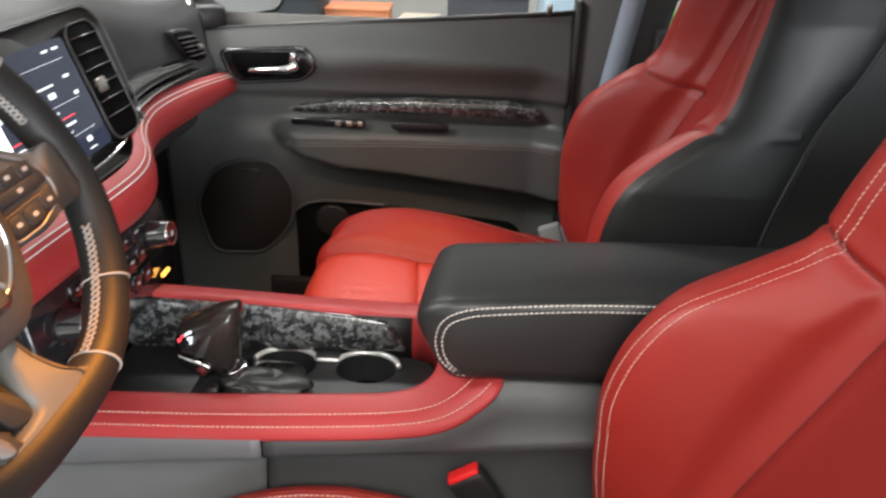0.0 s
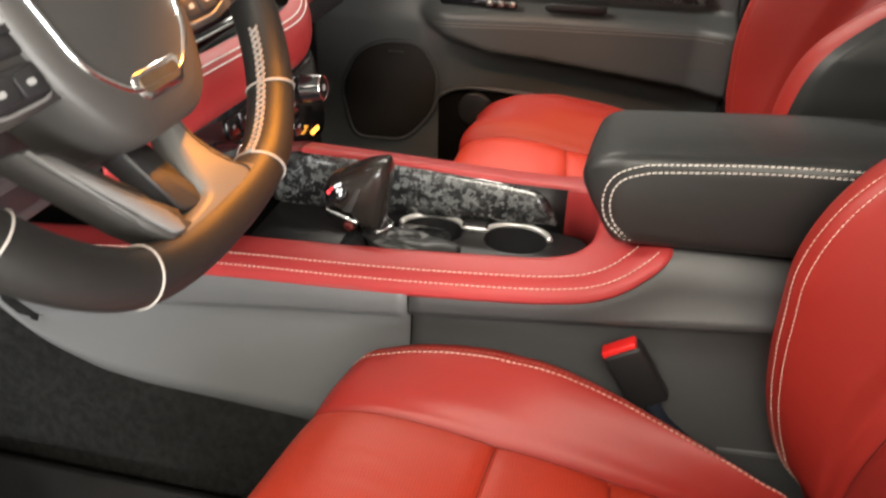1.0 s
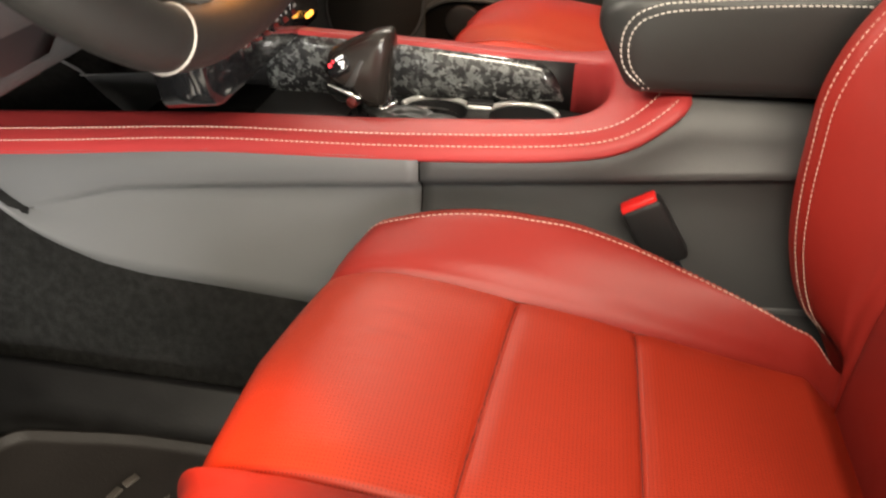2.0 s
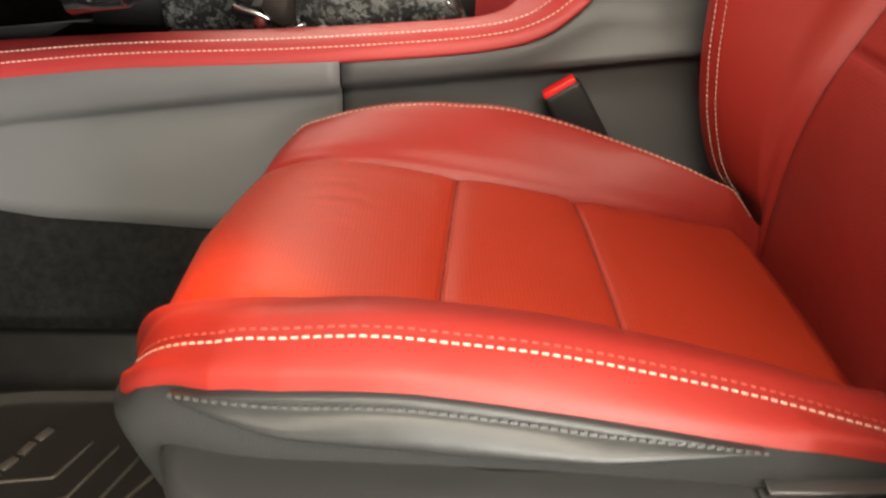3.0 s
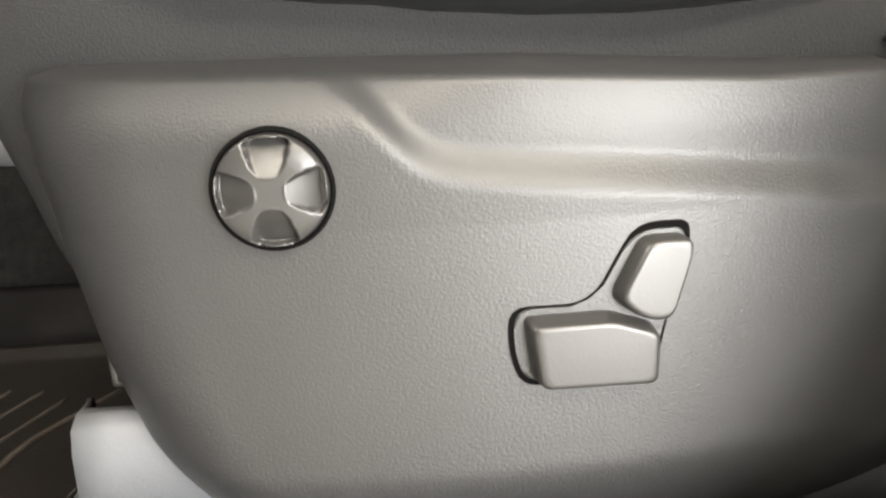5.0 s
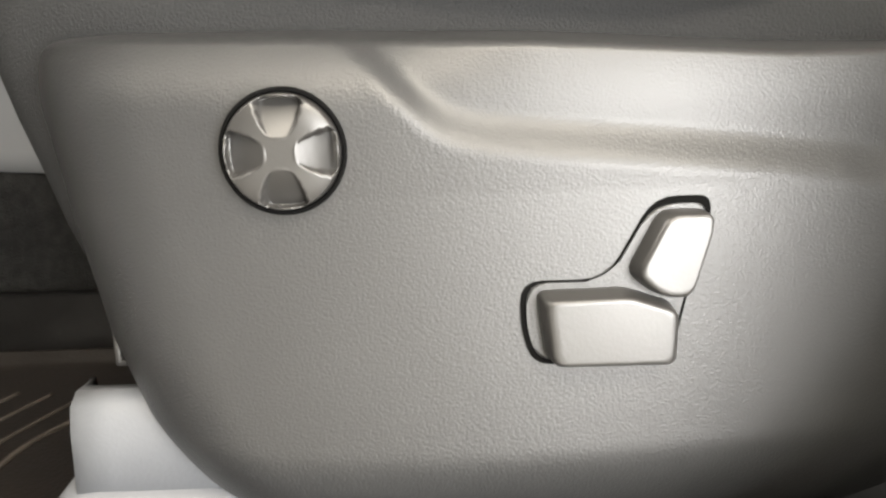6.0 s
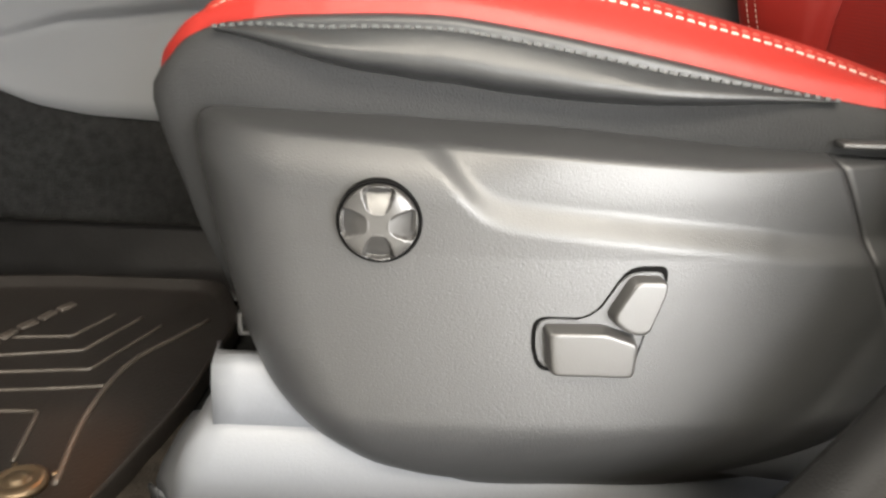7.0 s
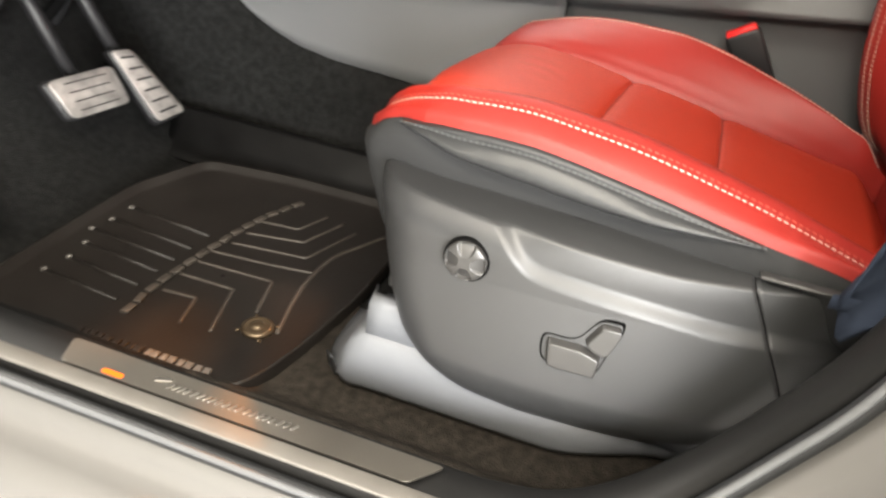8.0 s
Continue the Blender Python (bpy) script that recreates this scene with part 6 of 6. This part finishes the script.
part("column_shroud", loft([[on_wheel(0.075 * k * math.cos(t), 0.065 * k * math.sin(t) - 0.01, h) for t in np.linspace(0, 2 * math.pi, 28, endpoint=False)] for k, h in ((0.7, -0.045), (0.95, -0.055), (1.0, -0.10), (1.0, -0.20))]), DARK, wheel, "dark column shroud")

# ---- passenger door ----
DY = 1.80
ARM_LOW = ((-0.47, 0.885), (-0.44, 0.862), (-0.40, 0.835), (-0.31, 0.806), (-0.115, 0.786), (0.15, 0.757), (0.25, 0.75))


def door_depth(x, z):
    y = DY + 0.016
    y -= 0.046 * ease(1.15, 1.03, z) * (1 - 0.6 * ease(1.08, 0.99, z) * ease(-0.50, -0.15, x) * ease(0.205, 0.12, x))
    y += 0.012 * ease(0.985, 0.965, z)
    low = ramp(x, *ARM_LOW)
    inside = ease(-0.475, -0.40, x) * ease(low - 0.012, low + 0.012, z) * ease(0.925, 0.885, z)
    y -= 0.055 * inside
    y -= 0.018 * ease(-0.40, -0.47, x) * ease(0.92, 0.86, z)
    y += 0.012 * ease(low - 0.02, low - 0.06, z) * ease(-0.45, -0.35, x)
    return y


door = root("passenger_door", "black passenger door panel with carbon strip and leather armrest", "car door", (-0.2, 1.76, 0.5))
rows = [[(x, door_depth(x, z), z) for z in np.linspace(0.46, 1.108 + 0.0805 * (x + 0.56), 110)] for x in np.linspace(-0.72, 0.205, 120)]
part("panel", sheet(rows), DOOR_SKIN, door, "black soft door panel", thick=0.0015)
# padded armrest face with two white seams
for dz in (0.0, -0.007):
    line = [(x, door_depth(x, 0.874 + dz + 0.006 * ease(-0.4, 0.2, x)) - 0.0018, 0.874 + dz + 0.008 * ease(-0.4, 0.2, x)) for x in np.linspace(-0.430, 0.185, 70)]
    part("stitching", stitches(line, (0, -1, 0.3), 0.0062, 0.0045, 0.0008), THREAD_PALE, door, "thin white seam", False)
# carbon strip
rows = []
for x in np.linspace(-0.432, 0.150, 70):
    top = ramp(x, (-0.432, 0.940), (-0.40, 0.951), (-0.33, 0.962), (-0.13, 0.974), (0.07, 0.975), (0.135, 0.966), (0.150, 0.950))
    low = ramp(x, (-0.432, 0.936), (-0.40, 0.930), (-0.13, 0.937), (0.09, 0.937), (0.14, 0.935), (0.150, 0.945))
    rows.append([(x, DY - 0.020 + o, low + (top - low) * t) for o, t in ((0.012, -0.05), (0.002, 0.0), (-0.003, 0.2), (-0.004, 0.5), (-0.003, 0.8), (0.002, 1.0), (0.012, 1.05))])
inlay = part("carbon_inlay", sheet(rows), FORGED, door, "glossy forged carbon strip")
part("inlay_edge", tube([r[4] for r in rows], 0.0013, 5), CHROME, inlay, "thin bright edge")
# window switches and pull grip on the ledge
part("switch_panel", slab([(a - 0.335, b + 0.915) for a, b in rounded(0.17, 0.016, 0.006)], lambda a, b, h: (a, DY - 0.030 - h, b), 0.010, 0.002), GLOSS, door, "gloss black switch panel")
for x in (-0.31, -0.285, -0.26):
    part("window_switch", box((x, DY - 0.044, 0.917), (0.012, 0.010, 0.012), (0, 0, 0), 0.002), SATIN, door, "bright switch")
part("pull_grip", slab([(a - 0.125, b + 0.917) for a, b in rounded(0.13, 0.018, 0.008)], lambda a, b, h: (a, DY - 0.034 - h, b), 0.012, 0.003), DARK, door, "black pull grip")
# inner door handle in its bowl
hout = soften([(-0.575, 1.073), (-0.375, 1.088), (-0.350, 1.040), (-0.382, 1.010), (-0.545, 0.996)], 0.022, 6)
hz = lambda a, b, h: (a, DY - 0.036 - h, b)  # noqa: E731
part("handle_bezel", slab(hout, hz, 0.010, 0.004, 3), GLOSS, door, "gloss black handle bezel")
part("bezel_line", tube([hz(-0.462 + (a + 0.462) * 0.93, 1.042 + (b - 1.042) * 0.90, 0.0105) for a, b in hout], 0.0014, 6, True), SHELL_KNOB, door, "grey line round the handle")
bowl = [(-0.470 + (a + 0.462) * 0.68, 1.043 + (b - 1.042) * 0.66) for a, b in hout]
# no real hollow: the bowl's shade is a black plate
part("handle_bowl", slab(bowl, lambda a, b, h: hz(a, b, 0.0105 + h), 0.0012), GAP, door, "near-black plate for the shade in the handle bowl")
part("handle", tube(smooth_line([hz(-0.505, 1.030, 0.014), hz(-0.46, 1.034, 0.022), hz(-0.42, 1.038, 0.024), hz(-0.395, 1.046, 0.018)], 20), np.linspace(0.006, 0.011, 20), 10), CHROME, door, "chrome inner door handle")
part("lock_lever", box(hz(-0.405, 1.062, 0.016), (0.012, 0.010, 0.024), (0, 20, 0), 0.003), CHROME, door, "chrome lock lever")
# speaker grille
sout = soften([(-0.660, 0.700), (-0.615, 0.790), (-0.550, 0.819), (-0.462, 0.819), (-0.418, 0.750), (-0.428, 0.660), (-0.500, 0.580), (-0.630, 0.576)], 0.035, 6)
sy = lambda a, b, h: (a, DY - 0.040 - h, b)  # noqa: E731
part("speaker_rim", tube([sy(a, b, 0.006) for a, b in sout], 0.0045, 8, True), SOFT, door, "black speaker rim")
part("speaker_grille", slab(sout, sy, 0.006, 0.003), GRILLE, door, "dark brown-black speaker grille")
part("speaker_mark", box((-0.52, DY - 0.048, 0.795), (0.036, 0.002, 0.004)), SHELL_KNOB, door, "small plain badge")
# lower bin: a flat near-black plate stands for its shaded hollow
bout = soften([(-0.505, 0.50), (-0.490, 0.600), (-0.440, 0.675), (-0.365, 0.716), (-0.20, 0.712), (0.12, 0.68), (0.15, 0.48)], 0.04, 6)
part("bin", slab(bout, lambda a, b, h: (a, DY - 0.016 - h, b), 0.004, 0.002), GAP, door, "near-black plate for the shaded hollow of the door bin")
part("bin_lip", tube(smooth_line([(-0.505, DY - 0.03, 0.49), (-0.488, DY - 0.032, 0.602), (-0.438, DY - 0.030, 0.678), (-0.365, DY - 0.028, 0.718), (-0.2, DY - 0.026, 0.714)], 30), 0.006, 7), SOFT, door, "black bin lip")
part("bin_wall", box((-0.14, DY - 0.05, 0.49), (0.70, 0.02, 0.06), (0, 0, 0), 0.008), DARK, door, "dark bin wall")
part("bin_speaker", disc((-0.335, DY - 0.021, 0.665), (0, -1, 0), [(0.042, 0), (0.042, 0.004), (0.036, 0.006), (0.01, 0.007)], 30), DARK, door, "small round dark speaker")
part("window_seal", tube([(x, DY + 0.017, 1.108 + 0.0805 * (x + 0.56)) for x in np.linspace(-0.74, 0.205, 12)], 0.006, 7), SEAL, door, "black window seal")
part("lock_pin", disc((0.150, DY + 0.010, 1.175), (0, 0, 1), [(0.006, -0.01), (0.006, 0.010), (0.004, 0.014)], 12), SATIN, door, "small grey lock pin")
glass = part("window_pane", sheet([[(x, DY + 0.028 + 0.05 * t, 1.10 + 0.50 * t) for t in (0, 1)] for x in (-0.72, 0.215)]), GLASS, door, "clear window glass", False, 0.004)
glass.visible_shadow = False
part("rear_edge", box((0.212, DY + 0.01, 0.83), (0.014, 0.07, 0.74), (0, 0, 0), 0.004), SEAL, door, "black rear edge seal")
part("outer_skin", box((-0.25, DY + 0.095, 0.80), (0.96, 0.02, 0.66)), PAINT, door, "white painted outer skin")
# sail trim with tweeter
part("sail_trim", slab([(-0.86, 1.10), (-0.615, 1.118), (-0.640, 1.20), (-0.76, 1.40), (-0.86, 1.40)], lambda a, b, h: (a, DY - 0.006 - h, b), 0.016, 0.004), SOFT, door, "black sail trim")
part("tweeter", disc((-0.652, DY - 0.022, 1.163), (0.15, -1, 0), [(0.026, 0), (0.026, 0.006), (0.021, 0.009), (0.005, 0.010)], 28), SATIN, door, "round grey tweeter")

# door mirror outside
mir = root("door_mirror", "black door mirror outside the passenger window", "door mirror", (-0.62, 1.95, 1.15))
MC, MU, MN = Vector((-0.590, 2.010, 1.185)), Vector((0.57, 0.82, 0)), Vector((0.82, -0.57, 0))
mirror_out = rounded(0.27, 0.165, 0.045)
part("housing", loft([[tuple(MC + MU * a * k + Vector((0, 0, b * k)) + MN * h) for a, b in mirror_out] for k, h in ((1.0, 0.008), (1.03, 0.0), (1.02, -0.04), (0.85, -0.09), (0.45, -0.12))]), DARK, mir, "black mirror housing")
part("mirror_glass", slab([(a * 0.93, b * 0.90) for a, b in mirror_out], lambda a, b, h: tuple(MC + MU * a + Vector((0, 0, b)) + MN * (0.0085 + h)), 0.002), MIRROR, mir, "mirror glass", False)
part("mirror_foot", box((-0.64, 1.87, 1.13), (0.08, 0.16, 0.05), (0, 0, 30), 0.012), DARK, mir, "black mirror foot")

# passenger pillar and belt
setting("pillar_passenger", sheet([[(0.214 + 0.15 * s + 0.10 * ease(0.9, 1.5, z) * s, 1.80 - 0.012 * math.sin(math.pi * s), z) for s in np.linspace(0, 1, 8)] for z in np.linspace(0.46, 1.66, 30)]), GREY_SIDE, "grey plastic pillar trim behind the passenger door", "pillar", True, 0.01)
pb = root("passenger_seat_belt", "light grey-blue seat belt hanging on the pillar", "seat belt", (0.30, 1.70, 0.9))
part("webbing", sheet([[(0.262 + 0.048 * s + 0.16 * (z - 1.0), 1.755 - 0.01 * math.sin(3 * z), z) for s in (0, 0.5, 1)] for z in np.linspace(0.62, 1.5, 20)]), BELT_PALE, pb, "pale blue-grey webbing", True, 0.002)
part("belt_anchor", box((0.20, 1.70, 0.66), (0.05, 0.02, 0.12), (0, -20, 0), 0.006), PRINT, pb, "pale belt anchor cover")

# driver's belt lying by the pillar
db = root("driver_seat_belt", "dark blue-grey seat belt by the driver seat", "seat belt", (0.15, 0.19, 0.75))
rows = []
for s in np.linspace(0, 1, 20):
    c = Vector((0.108, 0.196, 0.744)).lerp(Vector((0.200, 0.175, 1.02)), s)
    w = 0.006 + 0.040 * ease(0.0, 0.25, s)
    rows.append([tuple(c + Vector((w * a, 0.012 * math.sin(a * 3 + 4 * s), -0.022 * abs(a) * (1 - s) + 0.004 * math.sin(9 * a)))) for a in np.linspace(-0.2, 1.6, 12)])
part("webbing", sheet(rows), WEB, db, "dark blue-grey folded webbing", thick=0.002)
part("lower_loop", sheet([[(0.104 + 0.10 * s, 0.200 - 0.018 * s, 0.742 + 0.004 * math.sin(6 * s) - 0.012 * t) for t in (0, 0.5, 1)] for s in np.linspace(0, 1, 12)]), WEB, db, "dark webbing loop", thick=0.002)

# rear bench, seen dark between the seats
rb = root("rear_seat", "black leather rear seat behind the front seats", "car seat", (1.0, CY, 0.45))
part("cushion", box((1.02, CY, 0.62), (0.50, 1.40, 0.20), (0, -4, 0), 0.05, segments=3), BLACK_HIDE, rb)
part("backrest", box((1.34, CY, 0.98), (0.16, 1.40, 0.64), (0, 16, 0), 0.05, segments=3), BLACK_HIDE, rb)
for z in (0.80, 0.90, 1.0, 1.1):
    part("seam_roll", tube([(1.27 + 0.27 * (z - 0.98), y, z) for y in np.linspace(0.30, 1.60, 8)], 0.012, 6), BLACK_HIDE, rb, "black stitched roll")
setting("rear_door_trim", box((0.80, 1.80, 0.80), (0.85, 0.05, 0.70), (0, 0, 0), 0.01), SOFT, "black rear door trim", "trim")

# ---- roof and the workshop round the car ----
setting("headliner", sheet([[(x, y, 1.66 + 0.05 * math.sin(math.pi * (y - 0.2) / 1.5)) for y in np.linspace(0.22, 1.68, 16)] for x in np.linspace(-0.25, 1.9, 20)]), HEAD, "light grey headliner", "ceiling", True, 0.02)
setting("ground", box((0, 1.0, -0.03), (11, 10.4, 0.06)), CONCRETE, "grey concrete workshop floor", "ground")
for nm, c, s in (("wall_north", (0, 6.1, 1.7), (11, 0.1, 3.4)), ("wall_west", (-5.5, 1.0, 1.7), (0.1, 10.4, 3.4)), ("wall_east", (5.5, 1.0, 1.7), (0.1, 10.4, 3.4)), ("wall_south", (0, -4.2, 1.7), (11, 0.1, 3.4))):
    setting(nm, box(c, s), WALLM, "pale painted workshop wall", "wall")
setting("workshop_ceiling", box((0, 1.0, 3.45), (11, 10.4, 0.1)), WALLM, "pale workshop ceiling", "ceiling")

COL = {}


def tint(name, colour):
    if name not in COL:
        COL[name] = material(name, colour, 0.6, grain=0.1, grain_scale=60, vary=0.1)
    return COL[name]


bench = root("workbench", "pale workbench against the workshop wall", "workbench", (-0.3, 3.9, 0))
part("worktop", box((-0.3, 3.9, 0.62), (3.4, 0.7, 0.05), bevel=0.008), tint("pale_wood", (0.55, 0.42, 0.25)), bench)
for x in (-1.9, -0.8, 0.4, 1.3):
    for y in (3.62, 4.18):
        part("leg", box((x, y, 0.30), (0.06, 0.06, 0.60), bevel=0.006), tint("grey_steel", (0.25, 0.27, 0.28)), bench)
for i, (x, w, h, colour, nm, lab) in enumerate(((-1.10, 0.16, 0.34, (0.16, 0.34, 0.20), "storage_box", "green storage box on the workbench"), (-0.86, 0.22, 0.26, (0.03, 0.04, 0.05), "tool_case", "dark tool case on the workbench"), (-0.60, 0.30, 0.20, (0.70, 0.28, 0.14), "cardboard_box", "orange-brown cardboard box on the workbench"), (-0.55, 0.10, 0.10, (0.80, 0.55, 0.04), "small_carton", "yellow carton on the workbench"),
                                                  (-0.30, 0.18, 0.17, (0.66, 0.60, 0.48), "paper_carton", "cream carton on the workbench"), (0.02, 0.38, 0.28, (0.05, 0.055, 0.07), "tool_case", "dark grey tool case on the workbench"), (0.33, 0.14, 0.42, (0.45, 0.60, 0.72), "plastic_bin", "light blue plastic bin on the workbench"), (0.66, 0.34, 0.36, (0.62, 0.46, 0.20), "cardboard_box", "tan cardboard box on the workbench"), (1.02, 0.26, 0.22, (0.20, 0.48, 0.16), "storage_box", "green storage box on the workbench"))):
    b = root(nm, lab, "box", (x, 3.72 + 0.1 * (i % 3), 0.645))
    part("body", box((x, 3.72 + 0.1 * (i % 3), 0.645 + h / 2), (w, 0.22, h), (0, 0, (i * 17) % 13 - 6), 0.006), tint(nm + "_colour_" + "abcdefghi"[i], colour), b)
    part("lid", box((x, 3.72 + 0.1 * (i % 3), 0.645 + h + 0.008), (w * 1.03, 0.228, 0.016), (0, 0, (i * 17) % 13 - 6), 0.004), tint(nm + "_colour_" + "abcdefghi"[i], colour), b)

# console out of view, added as a holder for the amber spots
ohc = root("added_overhead_console", "unseen grey overhead console added to carry the two amber spots", "overhead console", (-0.16, CY, 1.63))
part("case", box((-0.16, CY, 1.640), (0.22, 0.20, 0.04), (0, 0, 0), 0.012, segments=3), HEAD, ohc)
for s in (-1, 1):
    part("lamp_lens", box((-0.17, CY + s * 0.055, 1.618), (0.06, 0.05, 0.006), (0, 0, 0), 0.002), AMBER, ohc, "glowing amber plate at the added spot")
